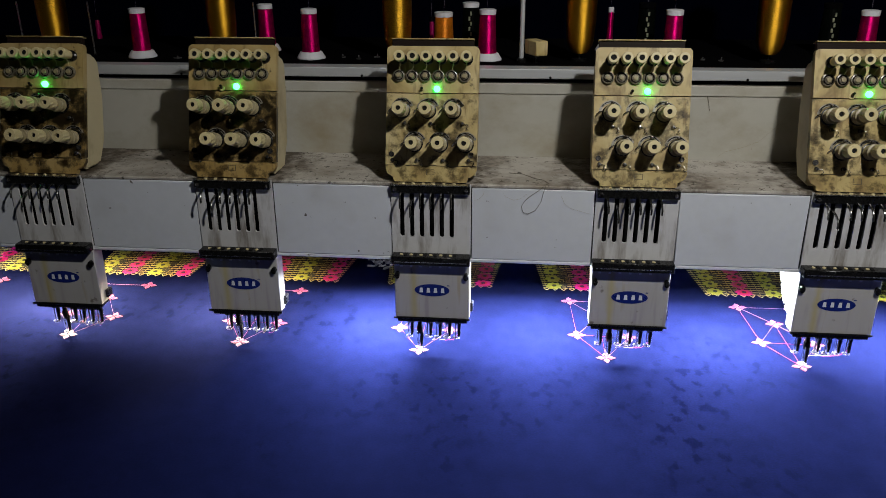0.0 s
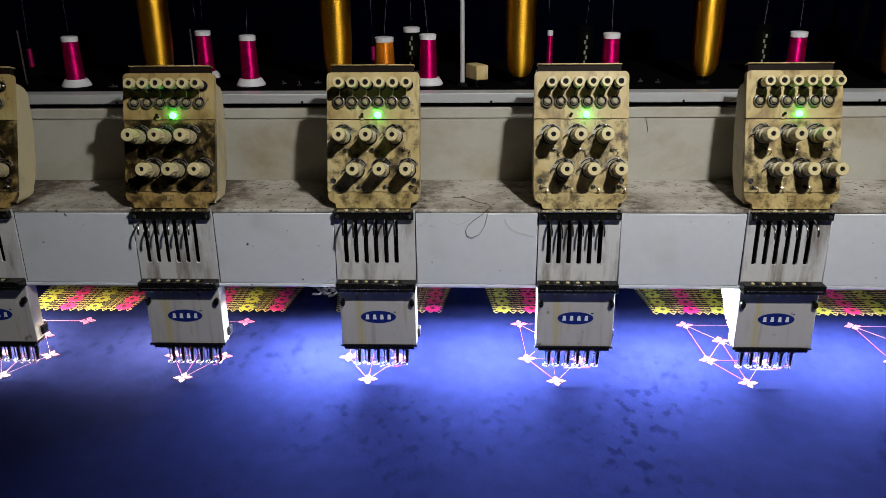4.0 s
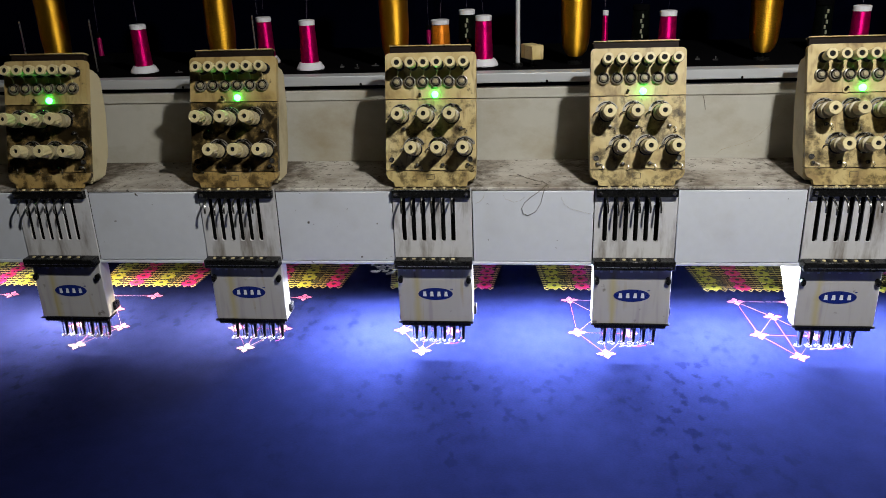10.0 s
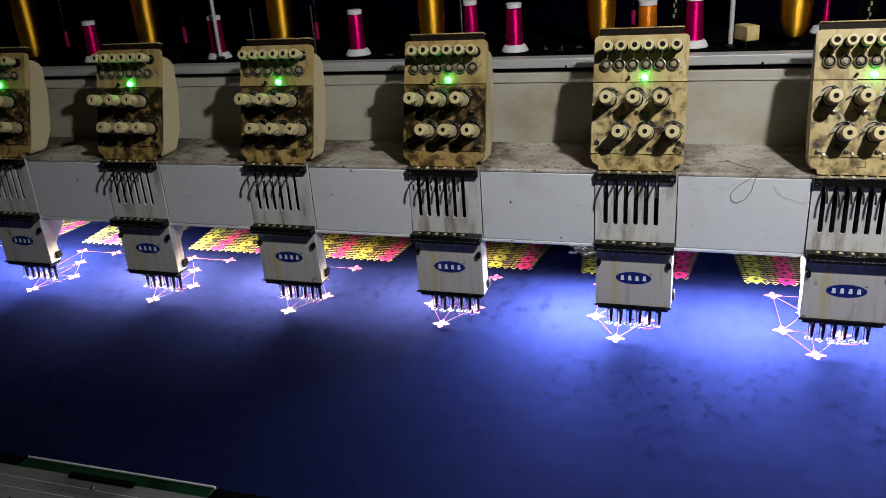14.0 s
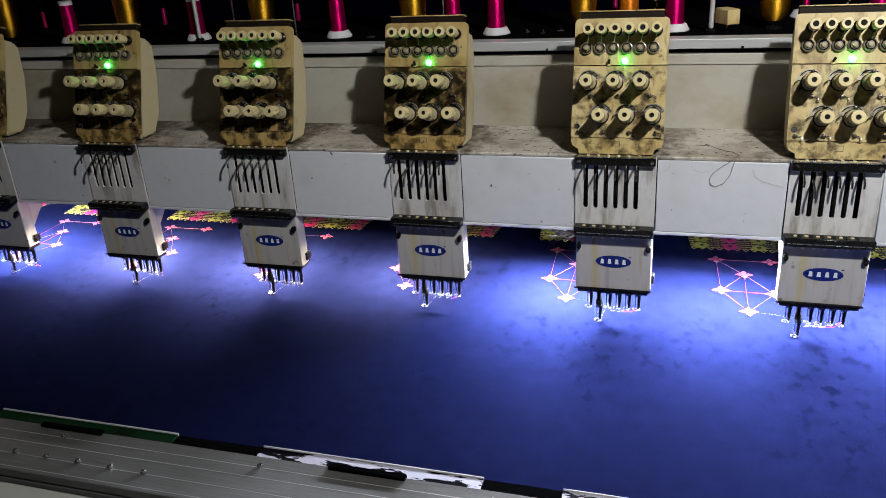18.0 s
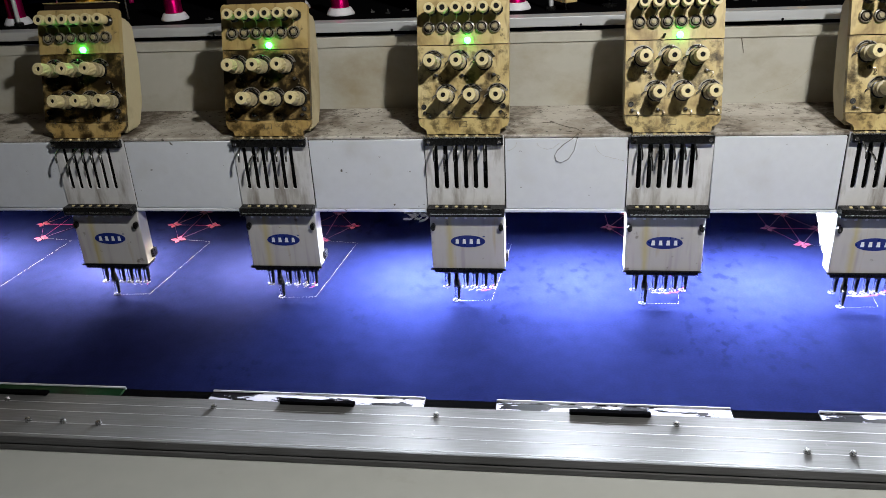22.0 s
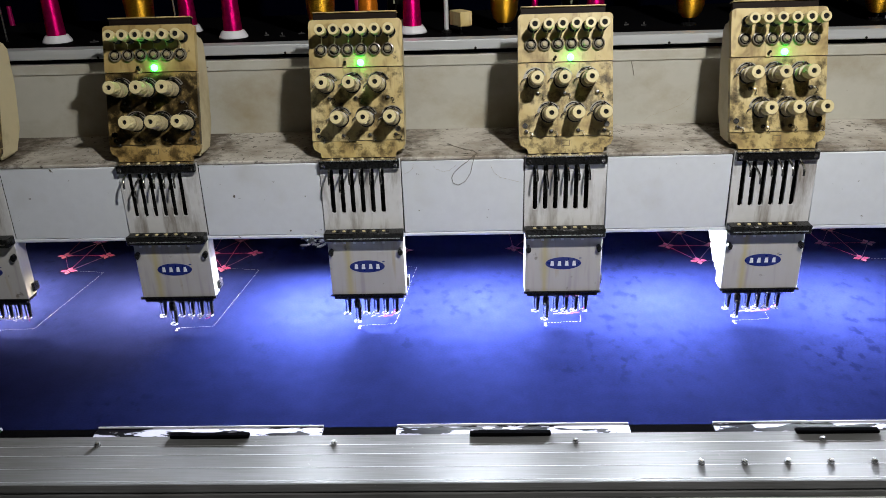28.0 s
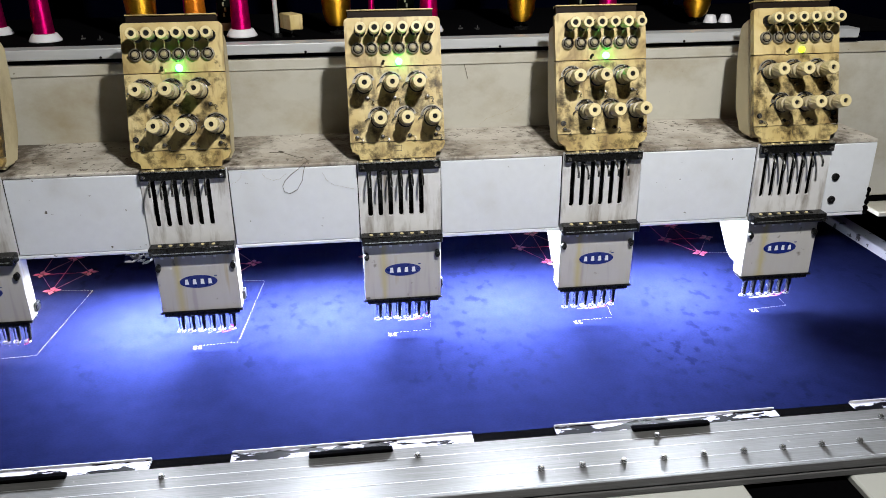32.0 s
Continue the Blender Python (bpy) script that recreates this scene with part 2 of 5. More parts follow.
# near-black colour that stands for the shade inside holes and notches
M_HOLE = surface("dark_recess", (0.012, 0.012, 0.012), 0.7, bump=0, spec=0.1)
M_STEEL = surface("worn_steel", (0.55, 0.55, 0.55), 0.28, 1.0, vary=0.15, scale=80)
M_DULL = surface("dull_brown_plastic", (0.075, 0.06, 0.036), 0.4, vary=0.25, scale=80, dirt=(0.04, 0.03, 0.02), dirt_scale=60)
M_CHROME = surface("bright_chrome", (0.28, 0.28, 0.27), 0.2, 0.95, vary=0.05, scale=80)
M_TAN = surface("tan_hub_plastic", (0.30, 0.25, 0.14), 0.45, vary=0.15, scale=80)
M_BLACK = surface("black_oiled_metal", (0.005, 0.005, 0.005), 0.28, 0.0, vary=0.3, scale=60, dirt=(0.020, 0.017, 0.014), dirt_scale=50, dirt_at=(0.62, 0.8), spec=0.25)
M_SCREW = surface("oily_steel_screw", (0.30, 0.29, 0.27), 0.22, 0.9, vary=0.3, scale=150, dirt=(0.02, 0.015, 0.01), dirt_scale=120, dirt_at=(0.5, 0.6))
M_SOOT = surface("matt_black_paint", (0.0016, 0.0016, 0.002), 0.6, vary=0.3, scale=30, spec=0.0)
M_LIP = surface("brown_black_bakelite", (0.013, 0.009, 0.007), 0.5, vary=0.3, scale=40, spec=0.06)
M_PLATE = surface("brushed_enamel_plate", (0.58, 0.58, 0.59), 0.36, vary=0.08, scale=14, dirt=(0.13, 0.10, 0.07), dirt_scale=22, dirt_at=(0.50, 0.72), bump=0.05,
                  dirt_stretch=(1.6, 1, 0.28))


def cover_material():
    """White enamel with oil runs: a yellow one below the second needle, faint violet and brown ones elsewhere."""
    m, n, l, p = nodes_of("streaked_white_enamel")
    co, sep = n.new("ShaderNodeTexCoord"), n.new("ShaderNodeSeparateXYZ")
    l.new(co.outputs["Object"], sep.inputs[0])
    mp = n.new("ShaderNodeMapping")
    mp.inputs["Scale"].default_value = (1, 1, 0.10)
    info = n.new("ShaderNodeObjectInfo")
    add = n.new("ShaderNodeVectorMath")
    l.new(co.outputs["Object"], add.inputs[0])
    l.new(info.outputs["Random"], add.inputs[1])
    l.new(add.outputs[0], mp.inputs[0])
    runs, spots, fine = (n.new("ShaderNodeTexNoise") for _ in range(3))
    for t, s, d, v in ((runs, 75, 2, mp.outputs[0]), (spots, 45, 5, add.outputs[0]), (fine, 300, 3, add.outputs[0])):
        t.inputs["Scale"].default_value, t.inputs["Detail"].default_value = s, d
        l.new(v, t.inputs["Vector"])
    base = ramp(n, [(0.28, (0.36, 0.33, 0.36)), (0.42, (0.44, 0.43, 0.42)), (0.62, (0.45, 0.445, 0.44)), (0.74, (0.40, 0.35, 0.27))])
    l.new(runs.outputs["Fac"], base.inputs[0])
    off = n.new("ShaderNodeMath")
    off.operation, off.inputs[1].default_value = "ADD", 0.0305
    l.new(sep.outputs[0], off.inputs[0])
    dist = n.new("ShaderNodeMath")
    dist.operation = "ABSOLUTE"
    l.new(off.outputs[0], dist.inputs[0])
    wide = n.new("ShaderNodeMath")
    wide.operation, wide.inputs[1].default_value = "MULTIPLY", 0.019
    l.new(spots.outputs["Fac"], wide.inputs[0])
    rel = n.new("ShaderNodeMath")
    rel.operation = "DIVIDE"
    l.new(dist.outputs[0], rel.inputs[0])
    l.new(wide.outputs[0], rel.inputs[1])
    mask = ramp(n, [(0.10, (0.55,)), (1.0, (0,))])
    l.new(rel.outputs[0], mask.inputs[0])
    run = n.new("ShaderNodeMixRGB")
    run.inputs[2].default_value = (0.44, 0.36, 0.08, 1)
    l.new(mask.outputs[0], run.inputs[0])
    l.new(base.outputs[0], run.inputs[1])
    dots = ramp(n, [(0.66, (0,)), (0.72, (0.8,))])
    l.new(spots.outputs["Fac"], dots.inputs[0])
    dirty = n.new("ShaderNodeMixRGB")
    dirty.inputs[2].default_value = (0.12, 0.10, 0.08, 1)
    l.new(dots.outputs[0], dirty.inputs[0])
    l.new(run.outputs[0], dirty.inputs[1])
    l.new(dirty.outputs[0], p.inputs["Base Color"])
    p.inputs["Roughness"].default_value = 0.38
    b = n.new("ShaderNodeBump")
    b.inputs["Strength"].default_value, b.inputs["Distance"].default_value = 0.04, 0.001
    l.new(fine.outputs["Fac"], b.inputs["Height"])
    l.new(b.outputs[0], p.inputs["Normal"])
    return m


M_COVER = cover_material()
M_ARM = surface("white_arm_enamel", (0.50, 0.49, 0.46), 0.45, vary=0.05, scale=20, dirt=(0.15, 0.13, 0.09), dirt_scale=30, dirt_at=(0.62, 0.78))

M_NAVY = surface("navy_badge", (0.006, 0.018, 0.16), 0.3, vary=0.05, bump=0)
M_BADGE_LIGHT = surface("pale_badge_mark", (0.72, 0.74, 0.78), 0.4, vary=0.03, bump=0)
M_LED = surface("green_lamp", (0.1, 0.9, 0.15), 0.3, bump=0, glow=(0.03, 1.0, 0.10, 26.0))
M_LED2 = surface("yellow_green_lamp", (0.4, 0.8, 0.05), 0.3, bump=0, glow=(0.45, 1.0, 0.02, 2.2))


def brushed_material():
    """Dull aluminium with fine lengthwise scratches."""
    m, n, l, p = nodes_of("brushed_aluminium")
    co, mp = n.new("ShaderNodeTexCoord"), n.new("ShaderNodeMapping")
    mp.inputs["Scale"].default_value = (0.02, 1, 1)
    l.new(co.outputs["Object"], mp.inputs[0])
    scratch, cloud, spot = (n.new("ShaderNodeTexNoise") for _ in range(3))
    for t, sc, d, v in ((scratch, 900, 3, mp.outputs[0]), (cloud, 7, 4, co.outputs["Object"]), (spot, 150, 3, co.outputs["Object"])):
        t.inputs["Scale"].default_value, t.inputs["Detail"].default_value = sc, d
        l.new(v, t.inputs["Vector"])
    add = n.new("ShaderNodeMath")
    add.operation = "ADD"
    l.new(scratch.outputs["Fac"], add.inputs[0])
    l.new(cloud.outputs["Fac"], add.inputs[1])
    half = n.new("ShaderNodeMath")
    half.operation, half.inputs[1].default_value = "MULTIPLY", 0.5
    l.new(add.outputs[0], half.inputs[0])
    r = ramp(n, [(0.38, (0.068, 0.068, 0.067)), (0.50, (0.086, 0.086, 0.088)), (0.62, (0.108, 0.108, 0.112))])
    l.new(half.outputs[0], r.inputs[0])
    marks = ramp(n, [(0.72, (0,)), (0.76, (0.5,))])
    l.new(spot.outputs["Fac"], marks.inputs[0])
    mix = n.new("ShaderNodeMixRGB")
    mix.inputs[2].default_value = (0.20, 0.20, 0.19, 1)
    l.new(marks.outputs[0], mix.inputs[0])
    l.new(r.outputs[0], mix.inputs[1])
    l.new(mix.outputs[0], p.inputs["Base Color"])
    rr = n.new("ShaderNodeMapRange")
    rr.inputs[3].default_value, rr.inputs[4].default_value = 0.42, 0.58
    l.new(half.outputs[0], rr.inputs[0])
    l.new(rr.outputs[0], p.inputs["Roughness"])
    p.inputs["Specular IOR Level"].default_value = 0.0
    p.inputs["Metallic"].default_value, p.inputs["Anisotropic"].default_value = 0.13, 0.78
    across = n.new("ShaderNodeCombineXYZ")
    across.inputs[1].default_value = 1.0
    l.new(across.outputs[0], p.inputs["Tangent"])
    b = n.new("ShaderNodeBump")
    b.inputs["Strength"].default_value, b.inputs["Distance"].default_value = 0.02, 0.001
    l.new(scratch.outputs["Fac"], b.inputs["Height"])
    l.new(b.outputs[0], p.inputs["Normal"])
    return m


M_ALU = brushed_material()
M_EDGE = surface("worn_strip_edge", (0.42, 0.42, 0.46), 0.4, 0.0, vary=0.2, scale=60, spec=0.03)
M_RAIL_HIGHLIGHT = surface("bright_rail_line", (0.23, 0.23, 0.24), 0.4, 0.0, vary=0.1, scale=60, spec=0.2)
M_ALU2 = surface("aluminium_channel", (0.58, 0.60, 0.62), 0.42, 0.45, vary=0.08, scale=30, stretch=(0.06, 1, 1), bump=0.03)
M_GREENSTRIP = surface("dark_green_strip_paint", (0.002, 0.014, 0.005), 0.5, vary=0.3, scale=40, dirt=(0.0015, 0.002, 0.0015), dirt_scale=18, spec=0.03)
M_CLAMP = surface("chipped_clamp_paint", (0.34, 0.335, 0.42), 0.4, 0.0, vary=0.06, scale=30, dirt=(0.003, 0.003, 0.005), dirt_scale=60, dirt_at=(0.50, 0.51), stretch=(0.25, 1, 1), spec=0.01)
M_SIDE = surface("chipped_lilac_paint", (0.17, 0.168, 0.21), 0.4, vary=0.08, scale=30, dirt=(0.003, 0.003, 0.005), dirt_scale=40, dirt_at=(0.60, 0.61), spec=0.2)
M_TABLE = surface("grey_table_laminate", (0.42, 0.43, 0.41), 0.45, vary=0.05, scale=6, dirt=(0.34, 0.33, 0.30), dirt_scale=10, dirt_at=(0.62, 0.8), bump=0.03)
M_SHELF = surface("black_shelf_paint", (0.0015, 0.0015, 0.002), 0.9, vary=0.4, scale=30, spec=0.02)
M_DARK = surface("dark_hall_paint", (0.012, 0.013, 0.016), 0.8, vary=0.2, scale=2, spec=0.06)
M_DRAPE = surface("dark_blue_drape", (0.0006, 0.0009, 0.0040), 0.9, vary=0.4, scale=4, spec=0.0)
M_FLOOR = surface("dark_concrete", (0.10, 0.095, 0.09), 0.7, vary=0.2, scale=4, dirt=(0.05, 0.05, 0.045), dirt_scale=2)
M_WHITE = surface("white_spool_plastic", (0.62, 0.62, 0.66), 0.4, vary=0.05, scale=40)


def thread_material(name, colour, rough=0.3, sparkle=0.0, sheen=0.0):
    """Wound thread: fine rings round the spool, with a sheen."""
    m, n, l, p = nodes_of(name)
    co = n.new("ShaderNodeTexCoord")
    w = n.new("ShaderNodeTexWave")
    w.bands_direction = "Z"
    w.inputs["Scale"].default_value, w.inputs["Distortion"].default_value, w.inputs["Detail"].default_value = 260, 3.0, 2
    ns = n.new("ShaderNodeTexNoise")
    ns.inputs["Scale"].default_value = 650 if sparkle else 90
    ns.inputs["Detail"].default_value = 3
    l.new(co.outputs["Object"], w.inputs[0])
    l.new(co.outputs["Object"], ns.inputs[0])
    if sparkle:
        r = ramp(n, [(0.36, [c * 0.30 for c in colour]), (0.50, [c * 0.70 for c in colour]), (0.60, [min(1, c * 1.15) for c in colour])])
    else:
        r = ramp(n, [(0.3, [c * 0.55 for c in colour]), (0.75, [min(1, c * 1.25) for c in colour])])
    mul = n.new("ShaderNodeMath")
    mul.operation = "MULTIPLY_ADD"
    mul.inputs[1].default_value, mul.inputs[2].default_value = (0.25, 0.35) if not sparkle else (0.12, 0.0)
    l.new(w.outputs["Fac"], mul.inputs[0])
    half = n.new("ShaderNodeMath")
    half.operation, half.inputs[1].default_value = "MULTIPLY", 0.9 if sparkle else 1.0
    l.new(ns.outputs["Fac"], half.inputs[0])
    l.new(half.outputs[0], mul.inputs[2])
    l.new(mul.outputs[0], r.inputs[0])
    l.new(r.outputs[0], p.inputs["Base Color"])
    b = n.new("ShaderNodeBump")
    b.inputs["Strength"].default_value, b.inputs["Distance"].default_value = (0.55, 0.0007) if sparkle else (0.2, 0.001)
    l.new(ns.outputs["Fac"] if sparkle else w.outputs["Fac"], b.inputs["Height"])
    l.new(b.outputs[0], p.inputs["Normal"])
    p.inputs["Roughness"].default_value, p.inputs["Metallic"].default_value = rough, sparkle or sheen
    if not sparkle:
        p.inputs["Specular IOR Level"].default_value = 1.0 if max(colour) > 0.1 else 0.06
        p.inputs["Specular Tint"].default_value = (*[min(1.0, c * 2.5 + 0.25) for c in colour], 1)
    tan = n.new("ShaderNodeTangent")
    tan.direction_type, tan.axis = "RADIAL", "Z"
    l.new(tan.outputs[0], p.inputs["Tangent"])
    p.inputs["Anisotropic"].default_value = 0.85 if sparkle else 0.9
    p.inputs["Anisotropic Rotation"].default_value = 0.25
    return m


M_MAGENTA = thread_material("magenta_thread", (0.62, 0.0015, 0.15), 0.50, sheen=0.85)
M_MAGENTA_SHADE = thread_material("plum_thread", (0.22, 0.001, 0.06), 0.4)
M_ORANGE = thread_material("orange_thread", (0.62, 0.18, 0.012), 0.48, sheen=0.5)
M_BLACKTHREAD = thread_material("black_thread", (0.0016, 0.0022, 0.0018), 0.45)
M_GOLD = thread_material("gold_metal_yarn", (1.0, 0.50, 0.04), 0.48, sparkle=1.0)


def cloth_material():
    """Royal blue cloth: fine weave, faint mottling and small oil blotches in loose clusters."""
    m, n, l, p = nodes_of("royal_blue_satin")
    co = n.new("ShaderNodeTexCoord")
    weave, tone, stain, edge, slub = (n.new("ShaderNodeTexNoise") for _ in range(5))
    for t, s, d in ((weave, 900, 2), (tone, 30, 4), (stain, 40, 4), (edge, 3.3, 2), (slub, 420, 3)):
        t.inputs["Scale"].default_value, t.inputs["Detail"].default_value = s, d
    mp, sm = n.new("ShaderNodeMapping"), n.new("ShaderNodeMapping")
    mp.inputs["Scale"].default_value = (1.2, 0.85, 1)
    sm.inputs["Scale"].default_value = (0.6, 1, 1)
    l.new(co.outputs["Object"], mp.inputs[0])
    l.new(co.outputs["Object"], sm.inputs[0])
    for t in (weave, tone, edge):
        l.new(co.outputs["Object"], t.inputs[0])
    l.new(mp.outputs[0], stain.inputs[0])
    l.new(sm.outputs[0], slub.inputs[0])
    add = n.new("ShaderNodeMath")
    add.operation = "ADD"
    l.new(tone.outputs["Fac"], add.inputs[0])
    l.new(slub.outputs["Fac"], add.inputs[1])
    half = n.new("ShaderNodeMath")
    half.operation, half.inputs[1].default_value = "MULTIPLY", 0.5
    l.new(add.outputs[0], half.inputs[0])
    r = ramp(n, [(0.36, (0.0034, 0.0046, 0.0212)), (0.5, (0.0042, 0.0057, 0.0260)), (0.64, (0.0051, 0.0069, 0.0310))])
    l.new(half.outputs[0], r.inputs[0])
    a, b = ramp(n, [(0.55, (0,)), (0.64, (0.7,))]), ramp(n, [(0.485, (0,)), (0.60, (1,))])
    l.new(stain.outputs["Fac"], a.inputs[0])
    l.new(edge.outputs["Fac"], b.inputs[0])
    mul = n.new("ShaderNodeMath")
    mul.operation = "MULTIPLY"
    l.new(a.outputs[0], mul.inputs[0])
    l.new(b.outputs[0], mul.inputs[1])
    mix = n.new("ShaderNodeMixRGB")
    mix.inputs[2].default_value = (0.0015, 0.0022, 0.0115, 1)
    l.new(mul.outputs[0], mix.inputs[0])
    l.new(r.outputs[0], mix.inputs[1])
    l.new(mix.outputs[0], p.inputs["Base Color"])
    bp = n.new("ShaderNodeBump")
    bp.inputs["Strength"].default_value, bp.inputs["Distance"].default_value = 0.35, 0.0006
    l.new(weave.outputs["Fac"], bp.inputs["Height"])
    l.new(bp.outputs[0], p.inputs["Normal"])
    p.inputs["Roughness"].default_value = 0.8
    p.inputs["Specular IOR Level"].default_value = 0.0
    # the satin floats of the weave throw light on, away from the lamp
    gloss, both = n.new("ShaderNodeBsdfAnisotropic"), n.new("ShaderNodeMixShader")
    gloss.inputs["Roughness"].default_value = 0.76
    l.new(mix.outputs[0], gloss.inputs["Color"])
    l.new(bp.outputs[0], gloss.inputs["Normal"])
    l.new(p.outputs[0], both.inputs[1])
    l.new(gloss.outputs[0], both.inputs[2])
    l.new(both.outputs[0], n["Material Output"].inputs["Surface"])
    return m


M_CLOTH = cloth_material()
M_PINK = surface("pink_stitching", (0.30, 0.012, 0.065), 0.45, vary=0.2, scale=200, stretch=(1, 0.2, 1), bump=0.3)
M_PALE = surface("pale_pink_stitching", (0.20, 0.062, 0.09), 0.45, vary=0.15, scale=200, bump=0.3)
M_PINK_SHEEN = surface("rose_stitching", (0.27, 0.032, 0.08), 0.45, vary=0.2, scale=200, bump=0.3)
M_HOT = surface("magenta_stitching", (0.62, 0.008, 0.22), 0.4, vary=0.25, scale=160, bump=0.4)
M_RED = surface("red_stitching", (0.62, 0.015, 0.05), 0.4, vary=0.2, scale=200, bump=0.3)
M_LEAF = surface("olive_yellow_stitching", (0.46, 0.44, 0.06), 0.45, vary=0.25, scale=160, bump=0.4)
M_GOLDLINE = surface("gold_stitching", (0.55, 0.44, 0.15), 0.4, vary=0.3, scale=160, bump=0.4)
M_INK = surface("black_stitching", (0.012, 0.012, 0.012), 0.5, vary=0.3, scale=200, bump=0.3)
M_FILL = surface("blue_black_stitching", (0.006, 0.007, 0.018), 0.6, vary=0.3, scale=200, bump=0.3, spec=0.1)
M_CHALK = surface("cream_stitching", (0.30, 0.26, 0.15), 0.5, vary=0.1, scale=200, bump=0.2)


# ---- mesh helpers ----
def box(bm, x0, x1, y0, y1, z0, z1, bevel=0.0, seg=1):
    g = bmesh.ops.create_cube(bm, size=1)["verts"]
    bmesh.ops.transform(bm, verts=g, matrix=Matrix.Translation(((x0 + x1) / 2, (y0 + y1) / 2, (z0 + z1) / 2)) @ Matrix.Diagonal((x1 - x0, y1 - y0, z1 - z0, 1)))
    if bevel:
        edges = list({e for v in g for e in v.link_edges})
        bmesh.ops.bevel(bm, geom=edges, offset=bevel, segments=seg, affect="EDGES", clamp_overlap=True)
    return bm


def lathe(bm, profile, m=Matrix(), seg=20, flute=0.0):
    """Turn (radius, height) pairs round z."""
    rings = []
    for r, h in profile:
        rings.append([bm.verts.new(m @ Vector((q * math.cos(a), q * math.sin(a), h))) for i in range(seg)
                      for a in [2 * math.pi * i / seg] for q in [r * (1 - flute * (i % 2))]] if r > 1e-6 else [bm.verts.new(m @ Vector((0, 0, h)))])
    for a, b in zip(rings, rings[1:]):
        for i in range(seg):
            j = (i + 1) % seg
            if len(a) == 1 and len(b) > 1:
                bm.faces.new((a[0], b[i], b[j]))
            elif len(b) == 1 and len(a) > 1:
                bm.faces.new((a[i], a[j], b[0]))
            elif len(a) > 1:
                bm.faces.new((a[i], a[j], b[j], b[i]))
    for ring in (rings[0], rings[-1]):
        if len(ring) > 1:
            bm.faces.new(ring)
    return bm


def tube(bm, pts, r, seg=8):
    pts = [Vector(p) for p in pts]
    rings = []
    for i, p in enumerate(pts):
        d = (pts[min(i + 1, len(pts) - 1)] - pts[max(i - 1, 0)]).normalized()
        u = d.orthogonal().normalized() if i == 0 else (u - d * u.dot(d)).normalized()
        v = d.cross(u)
        q = r[i] if isinstance(r, (list, tuple)) else r
        rings.append([bm.verts.new(p + u * q * math.cos(2 * math.pi * k / seg) + v * q * math.sin(2 * math.pi * k / seg)) for k in range(seg)])
    for a, b in zip(rings, rings[1:]):
        for i in range(seg):
            bm.faces.new((a[i], a[(i + 1) % seg], b[(i + 1) % seg], b[i]))
    bm.faces.new(rings[0])
    bm.faces.new(rings[-1])
    return bm


def prism(bm, poly, x0, x1, bevel=0.0):
    """A yz outline pushed from x0 to x1."""
    a, b = [bm.verts.new((x0, y, z)) for y, z in poly], [bm.verts.new((x1, y, z)) for y, z in poly]
    bm.faces.new(a)
    bm.faces.new(b)
    n = len(poly)
    for i in range(n):
        bm.faces.new((a[i], a[(i + 1) % n], b[(i + 1) % n], b[i]))
    if bevel:
        bmesh.ops.bevel(bm, geom=list({e for v in a + b for e in v.link_edges}), offset=bevel, segments=2, affect="EDGES", clamp_overlap=True)
    return bm


def slab(bm, outline, z0, z1, m=Matrix()):
    """A flat outline in xy with a thickness."""
    a, b = [bm.verts.new(m @ Vector((x, y, z0))) for x, y in outline], [bm.verts.new(m @ Vector((x, y, z1))) for x, y in outline]
    bm.faces.new(a)
    bm.faces.new(b)
    n = len(outline)
    for i in range(n):
        bm.faces.new((a[i], a[(i + 1) % n], b[(i + 1) % n], b[i]))
    return bm


def mesh_of(name, bm, material):
    bmesh.ops.recalc_face_normals(bm, faces=bm.faces)
    me = bpy.data.meshes.new(name)
    bm.to_mesh(me)
    bm.free()
    me.materials.append(material)
    me.shade_smooth()
    me.set_sharp_from_angle(angle=radians(38))
    return me


def part(name, bm, material, parent, label=""):
    ob = new(name, mesh_of(name, bm, material) if isinstance(bm, bmesh.types.BMesh) else bm)
    ob.parent = parent
    if label:
        tagged(ob, label)
    return ob


def thing(name, label, category, group="", kind="", m=Matrix(), bm=None, material=None):
    ob = new(name, mesh_of(name, bm, material) if bm else None)
    ob.matrix_world = m
    return tagged(ob, label, category, group, kind)


def B():
    return bmesh.new()


def at(x, y, z):
    return Matrix.Translation((x, y, z))


# ---- the hall ----
thing("floor", "dark worn concrete floor of the workshop", "floor", kind="structure", bm=box(B(), -6, 5, -4, 3, -0.95, -0.85), material=M_FLOOR)
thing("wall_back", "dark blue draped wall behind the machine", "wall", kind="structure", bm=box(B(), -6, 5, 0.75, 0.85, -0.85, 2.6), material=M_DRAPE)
thing("wall_front", "dark painted workshop wall", "wall", kind="structure", bm=box(B(), -6, 5, -4, -3.9, -0.85, 2.6), material=M_DARK)
thing("wall_left", "dark painted workshop wall", "wall", kind="structure", bm=box(B(), -6, -5.9, -3.9, 0.75, -0.85, 2.6), material=M_DARK)
thing("wall_right", "dark painted workshop wall", "wall", kind="structure", bm=box(B(), 4.9, 5, -3.9, 0.75, -0.85, 2.6), material=M_DARK)
thing("ceiling", "dark workshop ceiling", "ceiling", kind="structure", bm=box(B(), -6, 5, -4, 0.85, 2.6, 2.7), material=M_DARK)

